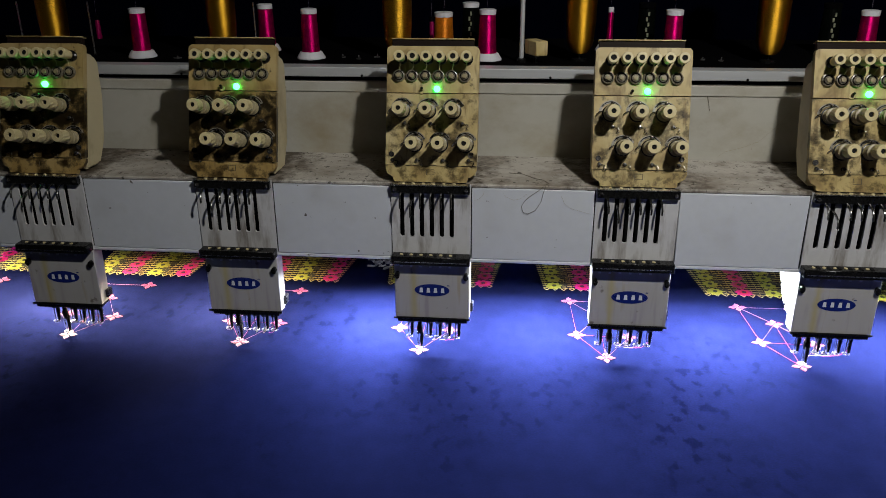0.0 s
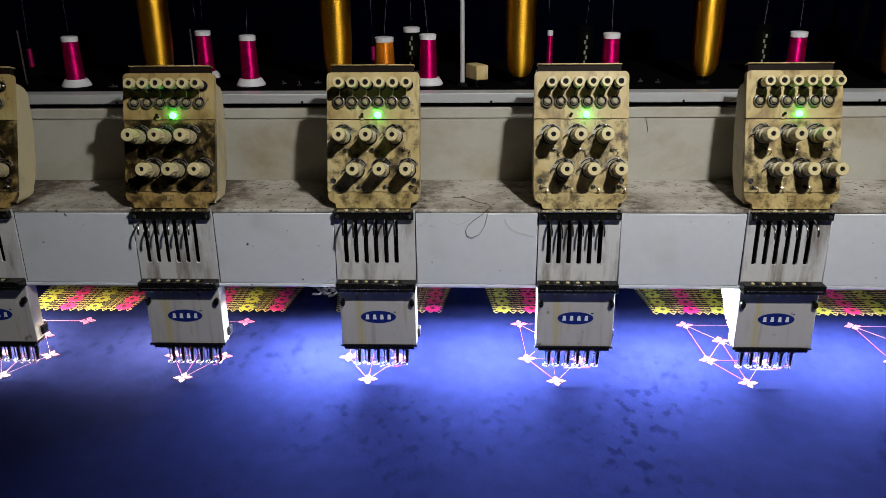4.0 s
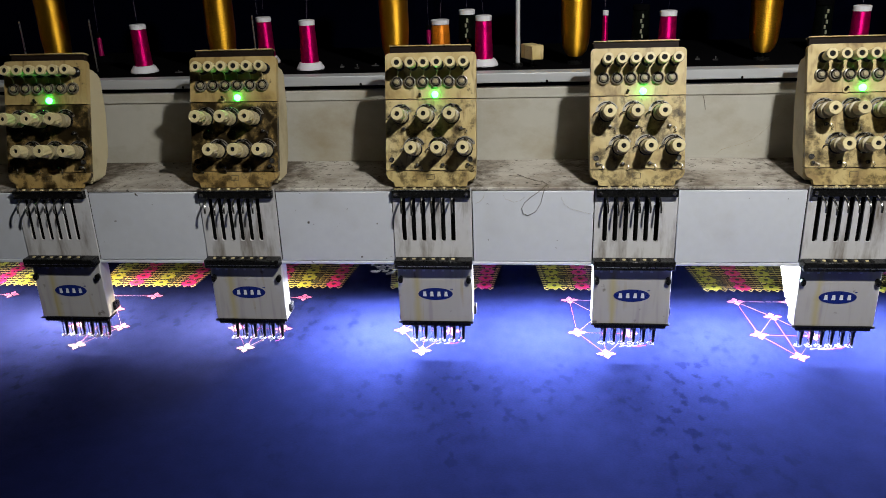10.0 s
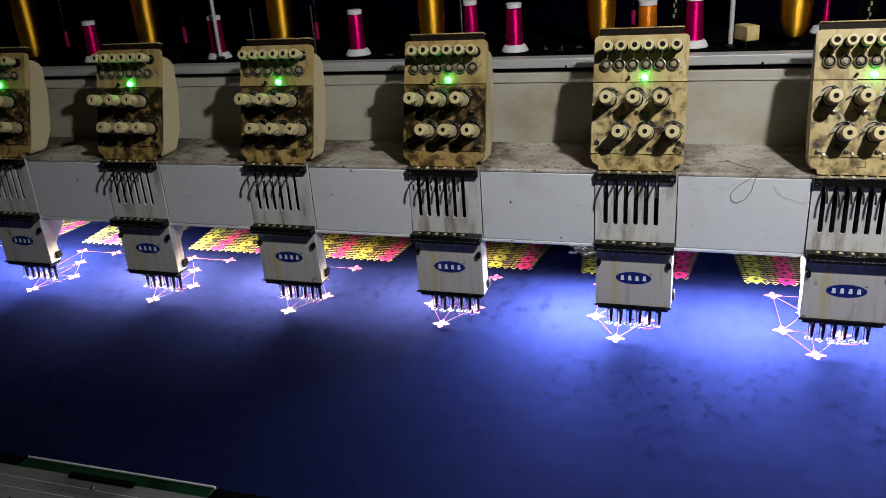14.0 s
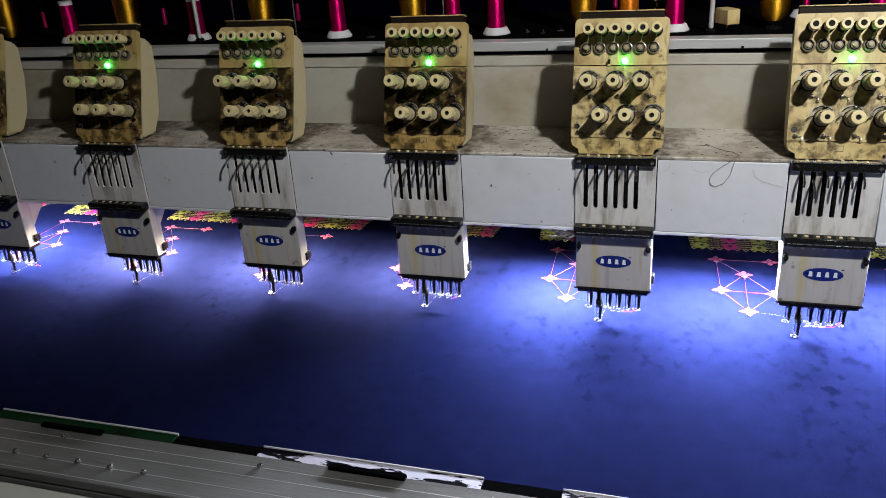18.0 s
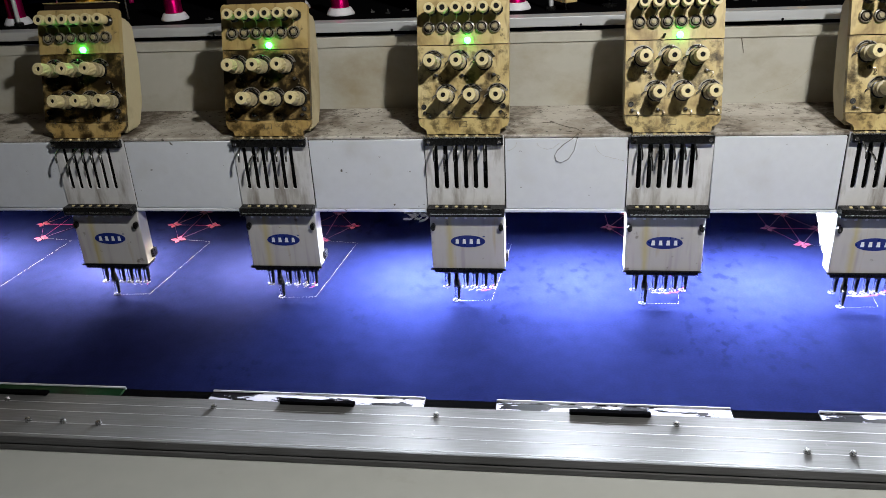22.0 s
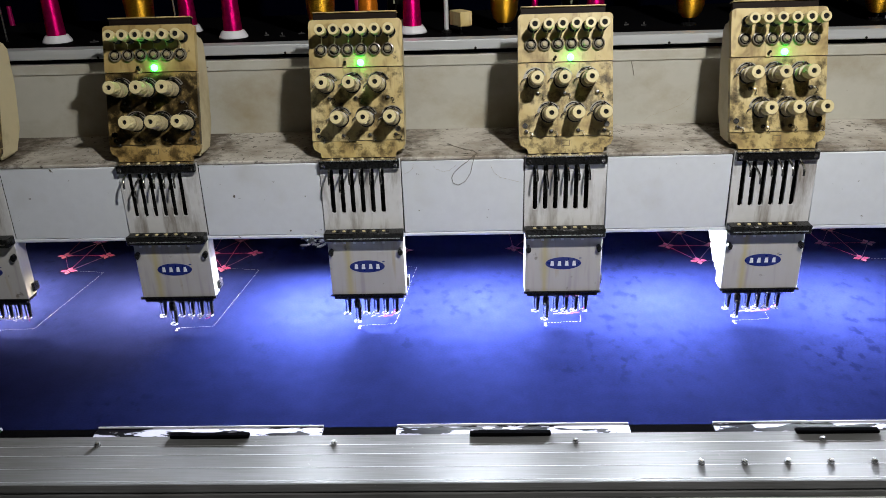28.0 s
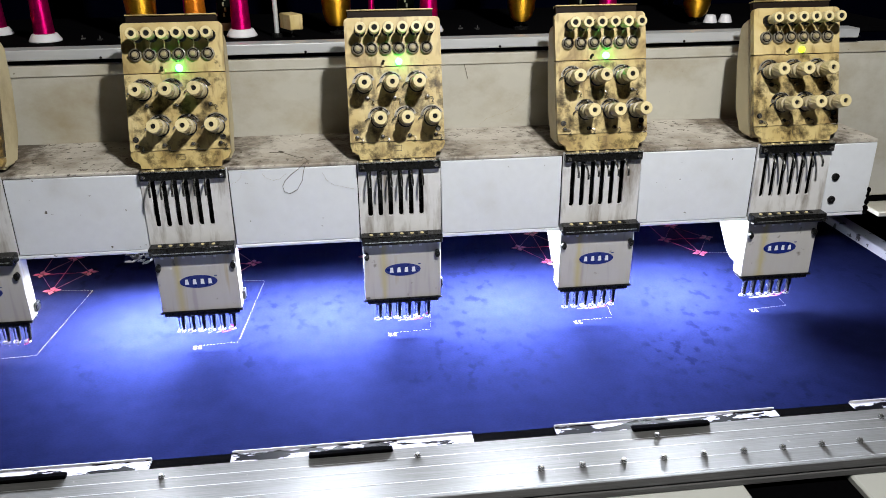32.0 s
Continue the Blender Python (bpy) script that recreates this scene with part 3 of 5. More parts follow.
# ---- the machine's bed ----
table = thing("machine_table", "pale grey laminate table top of the embroidery machine", "table", kind="structure")
part("table_top", box(B(), -2.95, 0.733, -0.86, 0.55, -0.042, -0.0042, 0.003), M_TABLE, table)
part("table_top", box(B(), 0.878, 1.30, -0.86, 0.55, -0.042, -0.0042, 0.003), M_TABLE, table)
# made-up black sheet: the darkness at this end is put into its colour
part("table_side", box(B(), 1.302, 1.75, -0.86, 0.55, -0.042, -0.0062, 0.003), M_SOOT, table, "black sheet added where the table's end lies in the dark")
part("table_gap", box(B(), 0.733, 0.878, -0.86, 0.55, -0.042, -0.014), M_SOOT, table, "black rubber-covered gap in the table")
for x in (-2.8, -0.9, 1.55):
    for y in (-0.7, 0.4):
        part("leg", box(B(), x - 0.05, x + 0.05, y - 0.05, y + 0.05, -0.85, -0.042, 0.005), M_BEAM, table)

FACING = Matrix(((1, 0, 0, 0), (0, 0, -1, 0), (0, 1, 0, 0), (0, 0, 0, 1)))  # xy outline turned upright, z towards the viewer
END = 1.138
beam = thing("machine_beam", "long grey-white enamelled beam carrying the embroidery heads", "machine beam", kind="structure")
part("core", box(B(), -2.62, END - 0.02, 0.030, 0.178, 0.190, 0.308), M_BLACK, beam)
part("top_cover", box(B(), -2.62, END, 0.0, 0.180, 0.311, 0.317, 0.0015), M_BEAMTOP, beam, "dusty lint-strewn top of the beam")
part("bottom_cover", box(B(), -2.62, END, 0.0, 0.180, 0.181, 0.187, 0.0015), M_BEAM, beam)
part("end_cap", box(B(), END - 0.004, END, 0.004, 0.176, 0.187, 0.311), M_BEAM, beam)
for k in HEADS:
    x0, x1 = PITCH * k + 0.0668, PITCH * (k + 1) - 0.0668
    if k == 3:
        x1 = END
    part("front_cover", box(B(), x0, x1, 0.0, 0.006, 0.1875, 0.3105, 0.0012), M_BEAM, beam)
    part("backing", box(B(), x0 + 0.01, x1 - 0.01, 0.0062, 0.029, 0.20, 0.30), M_BLACK, beam)
for z in (0.2534, 0.2127):
    part("bolt", lathe(B(), [(0.0065, 0), (0.0065, 0.003), (0.004, 0.0045), (0, 0.0047)], pose(1.0720, 0, z, 90), 16), M_BLACK, beam, "black button-head bolt")

board = thing("back_panel", "beige enamelled sheet panel behind the heads", "panel", kind="structure")
part("sheet", box(B(), -2.62, 1.75, 0.180, 0.190, 0.147, 0.449, 0.002), M_BOARD, board)
part("fold", box(B(), -2.62, 1.75, 0.1775, 0.1795, 0.430, 0.448, 0.0008), M_BOARD, board)
rail = thing("thread_stand_rail", "aluminium channel along the front of the thread stand", "rail", kind="structure")
part("channel", box(B(), -2.62, 1.18, 0.168, 0.205, 0.458, 0.475, 0.0015), M_ALU2, rail)
for i in range(12):
    part("rail_screw", lathe(B(), [(0.0022, 0), (0.0022, 0.001), (0, 0.0012)], pose(-2.4 + 0.33 * i - 0.05, 0.168, 0.4605, 90), 10), M_BLACK, rail)
shelf = thing("thread_shelf", "black thread stand shelf behind the panel", "shelf", kind="structure")
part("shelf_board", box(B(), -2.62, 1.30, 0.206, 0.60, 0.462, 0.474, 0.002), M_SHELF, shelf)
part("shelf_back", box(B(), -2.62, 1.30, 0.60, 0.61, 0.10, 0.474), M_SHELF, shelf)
side = thing("end_housing", "stained beige housing at the end of the machine", "machine housing", kind="structure")
part("ledge", box(B(), 1.262, 1.75, 0.125, 0.190, 0.123, 0.133, 0.002), M_BOARD, side, "worn pale ledge")
for i in range(5):
    z = 0.186 + 0.010 * i + random.uniform(-0.003, 0.003)
    part("paint_chip", slab(B(), [(END - 0.001 + 0.004 * random.random() * math.cos(q), z + random.uniform(0.003, 0.006) * math.sin(q)) for q in [0.9 * j for j in range(7)]], 0.0, 0.006, FACING), M_SOOT, beam)
part("ledge_back", box(B(), 1.262, 1.75, 0.184, 0.190, 0.133, 0.1468), M_SOOT, side)


# ---- embroidery heads ----
M_BRACKET = surface("tarnished_steel", (0.33, 0.31, 0.27), 0.35, 0.6, vary=0.25, scale=90, dirt=(0.03, 0.025, 0.015), dirt_scale=70, dirt_at=(0.48, 0.6))
M_SMOKY = surface("smoky_disc_plastic", (0.17, 0.15, 0.11), 0.28, vary=0.2, scale=90, dirt=(0.04, 0.03, 0.02), dirt_scale=80, dirt_at=(0.5, 0.65))
S_LEN = math.hypot(0.199, 0.061)
TILT = Matrix(((1, 0, 0, 0), (0, 0.061 / S_LEN, -0.199 / S_LEN, 0.001), (0, 0.199 / S_LEN, 0.061 / S_LEN, 0.327), (0, 0, 0, 1)))
# on the leaning face: x across, y up the slope, z out of it


def on_face(x, s, n=0.0):
    return TILT @ at(x, s, n)


def tilted(bm):
    bmesh.ops.transform(bm, verts=bm.verts, matrix=TILT)
    return bm


NEEDLE_X = [-0.0415 + 0.0167 * i for i in range(6)]
SLOT_X = [-0.0480 + 0.0164 * i for i in range(6)]
ACTIVE = 1


def round_rect(x0, x1, y0, y1, r, n=5):
    pts = []
    for cx, cy, a0 in ((x1 - r, y1 - r, 0), (x0 + r, y1 - r, 90), (x0 + r, y0 + r, 180), (x1 - r, y0 + r, 270)):
        pts += [(cx + r * math.cos(radians(a0 + 90 * i / n)), cy + r * math.sin(radians(a0 + 90 * i / n))) for i in range(n + 1)]
    return pts


def ellipse(cx, cy, rx, ry, n=36):
    return [(cx + rx * math.cos(2 * math.pi * i / n), cy + ry * math.sin(2 * math.pi * i / n)) for i in range(n)]


def embroidery_head():
    h = thing("embroidery_machine", "six-needle embroidery unit with oily cream tension panel and glowing green lamp", "embroidery machine", "embroidery units on the beam")
    # tension panel
    low = [(-0.074, 0.012), (-0.071, 0.005), (-0.064, 0.001), (-0.062, 0.000), (-0.060, -0.008), (0.058, -0.008), (0.060, 0.000), (0.063, 0.001), (0.070, 0.005), (0.0735, 0.012), (0.0735, 0.0178), (-0.074, 0.0178)]
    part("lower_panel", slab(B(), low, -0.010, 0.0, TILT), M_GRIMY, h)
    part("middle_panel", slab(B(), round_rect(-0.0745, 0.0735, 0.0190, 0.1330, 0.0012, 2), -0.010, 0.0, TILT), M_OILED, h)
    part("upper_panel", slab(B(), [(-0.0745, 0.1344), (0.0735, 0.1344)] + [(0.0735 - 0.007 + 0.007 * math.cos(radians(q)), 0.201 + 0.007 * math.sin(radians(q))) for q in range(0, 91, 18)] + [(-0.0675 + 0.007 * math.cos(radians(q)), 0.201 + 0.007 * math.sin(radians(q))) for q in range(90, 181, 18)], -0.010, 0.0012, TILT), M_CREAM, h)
    plate = B()
    for x0, x1, y0, y1 in ((-0.0075, -0.0068, 0.0035, 0.0125), (0.0048, 0.0055, 0.0035, 0.0125), (-0.0068, 0.0048, 0.0035, 0.0042), (-0.0068, 0.0048, 0.0118, 0.0125)):
        box(plate, x0, x1, y0, y1, 0.0, 0.0006)
    part("plate_frame", tilted(plate), M_DULL, h)
    part("housing", prism(B(), [(0.068, 0.512), (0.094, 0.502), (0.104, 0.490), (0.1015, 0.430), (0.088, 0.371), (0.077, 0.361), (0.061, 0.322), (0.014, 0.322), (0.015, 0.332)], -0.072, 0.0715, 0.004), M_HOUSING, h)
    part("guide_rail", tilted(box(B(), -0.0690, 0.0640, 0.2082, 0.2200, -0.022, -0.012, 0.0008)), M_LIP, h, "dark brown thread guide rail")
    part("rail_cap", tilted(box(B(), -0.0695, 0.0645, 0.2203, 0.2222, -0.026, -0.009, 0.0005)), M_CREAM, h)
    # upper thread guides
    for i in range(6):
        x = -0.0505 + 0.0211 * i
        g = part("thread_guide", lathe(B(), [(0.0060, 0.010), (0.0070, 0.012), (0.0070, 0.0215), (0.0084, 0.023), (0.0086, 0.034), (0.0080, 0.0355), (0.0044, 0.0355), (0.0042, 0.028), (0, 0.028)],
                                        on_face(x, 0.1875, 0.001), 20), M_KNOB, h)
        part("guide_stem", lathe(B(), [(0.0088, 0), (0.0088, 0.004), (0.0062, 0.006), (0.0062, 0.0118)], on_face(x, 0.1875, 0.001), 14), M_BLACK, g)
        part("guide_hole", lathe(B(), [(0.0040, 0.0285), (0.0040, 0.0330), (0, 0.0333)], on_face(x, 0.1875, 0.001), 12), M_HOLE, g)
        q = on_face(x - 0.0043, 0.1608, 0.001)
        d = part("thread_disc", lathe(B(), [(0.0098, 0), (0.0100, 0.003), (0.0094, 0.0052), (0.0080, 0.0056), (0.0074, 0.0040), (0.0062, 0.0040), (0.0056, 0.0058), (0, 0.0058)], q, 24), M_SMOKY, h, "smoky plastic thread sensor disc")
        # black ring paints the shade down in the groove
        part("disc_groove", lathe(B(), [(0.0073, 0.0041), (0.0063, 0.0041), (0.0063, 0.0046), (0.0073, 0.0046)], q, 20), M_SOOT, d)
        part("disc_hub", lathe(B(), [(0.0038, 0.0058), (0.0034, 0.0086), (0.0015, 0.0090), (0, 0.0086)], q, 12), M_TAN, d)
        part("thread", tube(B(), [on_face(x, 0.181, 0.024) @ Vector((0, 0, 0)), on_face(x - 0.001, 0.176, 0.012) @ Vector((0, 0, 0)), on_face(x - 0.0032, 0.169, 0.006) @ Vector((0, 0, 0))], 0.0006, 6), M_KNOB, h, "pale thread running to the disc")
    led = part("lamp", lathe(B(), [(0.0052, 0), (0.0052, 0.003), (0.0042, 0.0055), (0.002, 0.0068), (0, 0.007)], on_face(0.0070, 0.1405, 0.001), 16), M_LED, h, "glowing green status lamp")
    sw = part("toggle_base", lathe(B(), [(0.0048, 0), (0.0046, 0.0016), (0, 0.0018)], on_face(-0.0178, 0.1372, 0.001), 14), M_CREAM, h)
    part("toggle", tube(B(), [on_face(-0.0178, 0.1375, 0.001) @ Vector(p) for p in ((0, 0, 0), (0, 0.002, 0.006), (0.001, 0.0035, 0.009))], 0.0022, 8), M_BLACK, sw)
    # tension knobs
    for s, xs in ((0.1060, (-0.0485, -0.0068, 0.0340)), (0.0528, (-0.0273, 0.0138, 0.0550))):
        for x in xs:
            m = on_face(x, s, 0.0)
            k = part("tension_knob", lathe(B(), [(0.0115, 0.004), (0.0098, 0.006), (0.0098, 0.012), (0.0120, 0.0132), (0.0123, 0.0150), (0.0106, 0.0165), (0.0106, 0.0180), (0.0121, 0.0192), (0.0120, 0.0215), (0.0087, 0.0225), (0.0085, 0.0275)],
                                            m, 24), M_TAN, h)
            part("knob_base", lathe(B(), [(0.0133, 0), (0.0133, 0.003), (0.0112, 0.0039)], m, 20), M_BLACK, k)
            part("cap", lathe(B(), [(0.0090, 0.0275), (0.0105, 0.0285), (0.0105, 0.047), (0.0098, 0.0488), (0.0040, 0.0490), (0.0038, 0.040), (0, 0.040)], m, 56, 0.06), M_KNOB, k)
            part("cap_hole", lathe(B(), [(0.0036, 0.0402), (0.0036, 0.0450), (0.0025, 0.0460), (0, 0.0460)], m, 12), M_HOLE, k)
            def bow(r, a0, a1):
                return [(r * math.cos(radians(a0 + (a1 - a0) * i / 12)), r * math.sin(radians(a0 + (a1 - a0) * i / 12)) + 0.002) for i in range(13)]
            plate = part("spring_bracket", slab(B(), bow(0.0136, 20, 175) + bow(0.0184, 175, 20), 0.0005, 0.0018, m), M_BRACKET, h, "curved steel check-spring bracket")
            # flat black strip drawn for the shaded slot
            part("bracket_slot", slab(B(), bow(0.0154, 32, 150) + bow(0.0168, 150, 32), 0.0018, 0.0020, m), M_SOOT, plate)
            part("bracket_screw", lathe(B(), [(0.0028, 0), (0.0028, 0.003), (0.0018, 0.0045), (0, 0.0048)], m @ at(0.003, 0.0166, 0.0022), 12), M_SCREW, h)
            part("check_spring", tube(B(), [m @ Vector(p) for p in ((-0.0135, 0.003, 0.004), (-0.0175, 0.002, 0.005), (-0.0215, -0.001, 0.005), (-0.0212, -0.0035, 0.004))], 0.0009, 6), M_SCREW, h)
    for x, s in ((-0.0443, 0.0856), (-0.0022, 0.0852), (0.0489, 0.0858), (-0.0630, 0.0262), (-0.0233, 0.0266), (0.0188, 0.0270), (0.0600, 0.0270)):
        g = part("thread_eyelet", lathe(B(), [(0.0034, 0), (0.0034, 0.003), (0.0024, 0.0048), (0, 0.0052)], on_face(x, s), 12), M_SCREW, h)
        part("eyelet_wire", tube(B(), [on_face(x, s) @ Vector(p) for p in ((0.003, 0, 0.002), (0.008, -0.001, 0.004), (0.0095, -0.005, 0.005), (0.0065, -0.008, 0.004), (0.0105, -0.0095, 0.003))], 0.0007, 5), M_SCREW, g)
    for x, s in ((-0.0647, 0.0360), (0.0638, 0.0364)):
        part("corner_screw", lathe(B(), [(0.0044, 0), (0.0044, 0.0015), (0.003, 0.0015), (0.0028, 0.0005), (0, 0.0005)], on_face(x, s), 14), M_SCREW, h)
    # front plate with six slots
    f = B()
    xs = [-0.0653] + [v for x in SLOT_X for v in (x - 0.0037, x + 0.0037)] + [0.0653]
    zs = [0.1815, 0.2245, 0.3065, 0.3165]
    grid = [[f.verts.new((x, 0.002, z)) for x in xs] for z in zs]
    for r in range(3):
        for c in range(len(xs) - 1):
            if r != 1 or c % 2 == 0:
                f.faces.new((grid[r][c], grid[r][c + 1], grid[r + 1][c + 1], grid[r + 1][c]))
    ext = bmesh.ops.extrude_face_region(f, geom=list(f.faces))["geom"]
    bmesh.ops.translate(f, verts=[v for v in ext if isinstance(v, bmesh.types.BMVert)], vec=(0, -0.004, 0))
    plate = part("slotted_plate", f, M_PLATE, h)
    for x in SLOT_X:
        ends = B()
        for sx in (-1, 1):
            slab(ends, [(x + sx * 0.0037, 0.2245), (x, 0.2245)] + [(x + sx * 0.0037 * math.sin(radians(a)), 0.2245 + 0.0037 * (1 - math.cos(radians(a)))) for a in (25, 45, 65, 90)], -0.0018, 0.0019, FACING)
        part("slot_end", ends, M_PLATE, plate)
    part("plate_return", box(B(), -0.0653, -0.0640, 0.002, 0.028, 0.1885, 0.3095), M_BLACK, h)
    part("plate_return", box(B(), 0.0640, 0.0653, 0.002, 0.028, 0.1885, 0.3095), M_BLACK, h)
    for i, x in enumerate(SLOT_X):
        lv = part("take_up_lever", tube(B(), [(x, 0.020, 0.3015), (x, -0.006, 0.3040), (x, -0.018, 0.3020), (x + 0.0005, -0.0270, 0.2970), (x + 0.001, -0.0305, 0.2900), (x + 0.001, -0.0305, 0.2830)],
                                         [0.0017, 0.0017, 0.0017, 0.0017, 0.0018, 0.0017], 8), M_CHROME, h)
        lv["slot"] = i
    bracket = part("upper_bracket", box(B(), -0.0640, 0.0640, -0.0115, -0.002, 0.3025, 0.3160, 0.001), M_BLACK, h, "black thread guide bracket")
    for x in (-0.058, 0.058):
        part("bracket_bolt", lathe(B(), [(0.0034, 0), (0.0034, 0.002), (0.002, 0.0025), (0, 0.0015)], pose(x, -0.0115, 0.309, 90), 12), M_SCREW, bracket)
    part("guide_lip", box(B(), -0.0635, 0.0635, -0.0135, -0.002, 0.3162, 0.3180), M_STEEL, h)
    for i in range(6):
        part("lip_stud", lathe(B(), [(0.0030, 0), (0.0028, 0.0012), (0, 0.0014)], pose(SLOT_X[i] + 0.004, -0.0065, 0.3180), 10), M_KNOB, h)
    # lower clamp bar
    bar = part("clamp_bar", box(B(), -0.0650, 0.0655, -0.0235, -0.002, 0.1815, 0.1965, 0.0012), M_BLACK, h, "black clamp bar with pale studs")
    part("bar_edge", box(B(), -0.0600, 0.0600, -0.0247, -0.0235, 0.1868, 0.1880), M_STEEL, bar)
    for i in range(6):
        part("stud", lathe(B(), [(0.0030, 0), (0.0028, 0.0012), (0.0012, 0.0016), (0, 0.0012)], pose(SLOT_X[i] - 0.001, -0.0130, 0.1965), 12), M_KNOB, bar)
        part("bar_notch", box(B(), SLOT_X[i] + 0.0035, SLOT_X[i] + 0.0085, -0.0180, -0.0080, 0.1965, 0.1975), M_HOLE, bar)
    # cover with badge
    cover = part("needle_cover", box(B(), -0.0635, 0.0640, -0.0040, 0.0260, 0.0765, 0.1812, 0.0012), M_COVER, h, "white enamelled needle cover with oily streaks")
    badge = part("badge", slab(B(), ellipse(0.0005, 0.1290, 0.0298, 0.0112), 0.0040, 0.0046, FACING), M_NAVY, cover, "navy oval badge with pale marks")
    for x in (-0.0180, -0.0058, 0.0064, 0.0186):
        w = 0.0031
        part("badge_mark", slab(B(), [(x - w, 0.1246), (x + w, 0.1246), (x + w * 0.7, 0.1334), (x - w * 0.7, 0.1334)], 0.0046, 0.0049, FACING), M_BADGE_LIGHT, badge)
    part("badge_mark", slab(B(), [(0.0262, 0.1372), (0.0305, 0.1372), (0.0305, 0.1388), (0.0262, 0.1388)], 0.0040, 0.0043, FACING), M_NAVY, badge)
    # pale squares painted where light falls through the bar's notches
    for i in range(6):
        x = SLOT_X[i] - 0.003
        part("window", slab(B(), [(x - 0.0022, 0.1705), (x + 0.0022, 0.1705), (x + 0.0022, 0.1745), (x - 0.0022, 0.1745)], 0.0040, 0.0044, FACING), M_BADGE_LIGHT, cover)
    for x in (-0.0580, 0.0582):
        knob = part("cover_catch", slab(B(), ellipse(x, 0.1568, 0.0042, 0.0062, 18), 0.0040, 0.0105, FACING), M_BLACK, cover)
        part("catch_screw", slab(B(), ellipse(x, 0.1548, 0.0022, 0.0026, 12), 0.0105, 0.0115, FACING), M_BLACK, knob)
    part("lower_bar", box(B(), -0.0600, 0.0600, -0.0062, 0.0300, 0.0685, 0.0762, 0.001), M_BLACK, h)
    part("bar_rod", tube(B(), [(-0.066, -0.006, 0.0760), (0.0655, -0.006, 0.0760)], 0.0021, 8), M_BLACK, h)
    # arm beside and behind the needle case
    part("arm", prism(B(), [(0.0265, 0.1800), (0.1350, 0.1800), (0.1280, 0.1500), (0.0750, 0.0950), (0.0560, 0.0860), (0.0265, 0.0860)], -0.0560, 0.0130, 0.002), M_ARM, h, "white enamelled sewing arm")
    # black strip stands in for the shaded gap beside the arm
    part("arm_gap", box(B(), -0.0585, -0.0562, 0.0270, 0.0310, 0.0900, 0.1760), M_BLACK, h)
    part("side_latch", box(B(), 0.0642, 0.0690, 0.0120, 0.0290, 0.0830, 0.0990, 0.001), M_BLACK, h, "black side latch")
    for sx in (-1,):
        for y, z in ((0.052, 0.170), (0.060, 0.098), (0.090, 0.125)):
            part("arm_screw", lathe(B(), [(0.0030, 0), (0.0030, 0.002), (0, 0.0026)], pose(sx * 0.0560, y, z, 0, 90 * sx, 0), 10), M_SCREW, h)
    # needle bars with presser feet
    for i, x in enumerate(NEEDLE_X):
        nb = part("needle_bar", lathe(B(), [(0.0042, 0.0560), (0.0056, 0.0580), (0.0056, 0.0700), (0.0040, 0.0720), (0.0040, 0.1150)], at(x, 0.0190, 0), 12), M_BLACK, h)
        nb["slot"] = i
        part("presser_foot", tube(B(), [(x + 0.0030, 0.0200, 0.0640), (x + 0.0032, 0.0200, 0.0520), (x + 0.0026, 0.0200, 0.0400), (x + 0.0030, 0.0195, 0.0335), (x + 0.0018, 0.0185, 0.0300)], [0.0036, 0.0034, 0.0029, 0.0023, 0.0018], 8), M_BLACK, nb)
        part("needle", lathe(B(), [(0.0002, 0.0285), (0.0009, 0.0330), (0.0011, 0.0565)], at(x - 0.0032, 0.0180, 0), 8), M_STEEL, nb, "slim steel needle")
        ring = [(0.0054 * math.cos(radians(a)), 0.0046 * math.sin(radians(a))) for a in range(0, 360, 30)]
        part("foot_ring", tube(B(), [(x - 0.002 + a, 0.0180 + b, 0.0290 - 0.05 * a) for a, b in ring + ring[:1]], 0.0011, 6), M_STEEL, nb, "polished steel foot ring")
        part("clamp_screw", lathe(B(), [(0.0024, 0), (0.0024, 0.0045), (0, 0.0050)], pose(x - 0.002, 0.0150, 0.0600, 90), 10), M_SCREW, nb)
    for i, (dx, mat) in enumerate(((0.010, M_CHALK), (0.012, M_CHALK), (0.016, M_HOT))):
        x = NEEDLE_X[3 + i]
        part("loose_thread", tube(B(), [(x, 0.019, 0.034), (x - dx * 0.5, 0.030, 0.018), (x - dx * 1.6, 0.055, 0.0025)], 0.0005, 5), mat, h, "loose thread from needle to cloth")
    return h, led


head, head_lamp = embroidery_head()
heads = {}
first = HEADS[0]
head.matrix_world = at(PITCH * first, 0, 0)
heads[first] = head
for k in HEADS[1:]:
    heads[k] = copy_thing(head, at(PITCH * k, 0, 0))
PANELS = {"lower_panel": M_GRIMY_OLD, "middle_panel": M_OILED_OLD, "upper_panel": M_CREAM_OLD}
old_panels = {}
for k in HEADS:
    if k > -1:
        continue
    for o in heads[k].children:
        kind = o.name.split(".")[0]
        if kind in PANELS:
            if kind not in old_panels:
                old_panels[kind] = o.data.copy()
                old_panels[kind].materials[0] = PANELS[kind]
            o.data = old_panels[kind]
    tagged(heads[k], "six-needle embroidery unit with oil-soaked brown-stained tension panel and green lamp")
lamp3 = [o for o in heads[3].children if o.name.startswith("lamp")][0]
lamp3.data = head_lamp.data.copy()
lamp3.data.materials[0] = M_LED2
tagged(lamp3, "dim yellow-green status lamp")
tagged(heads[3], "end embroidery unit with cream tension panel and dim yellow-green lamp")

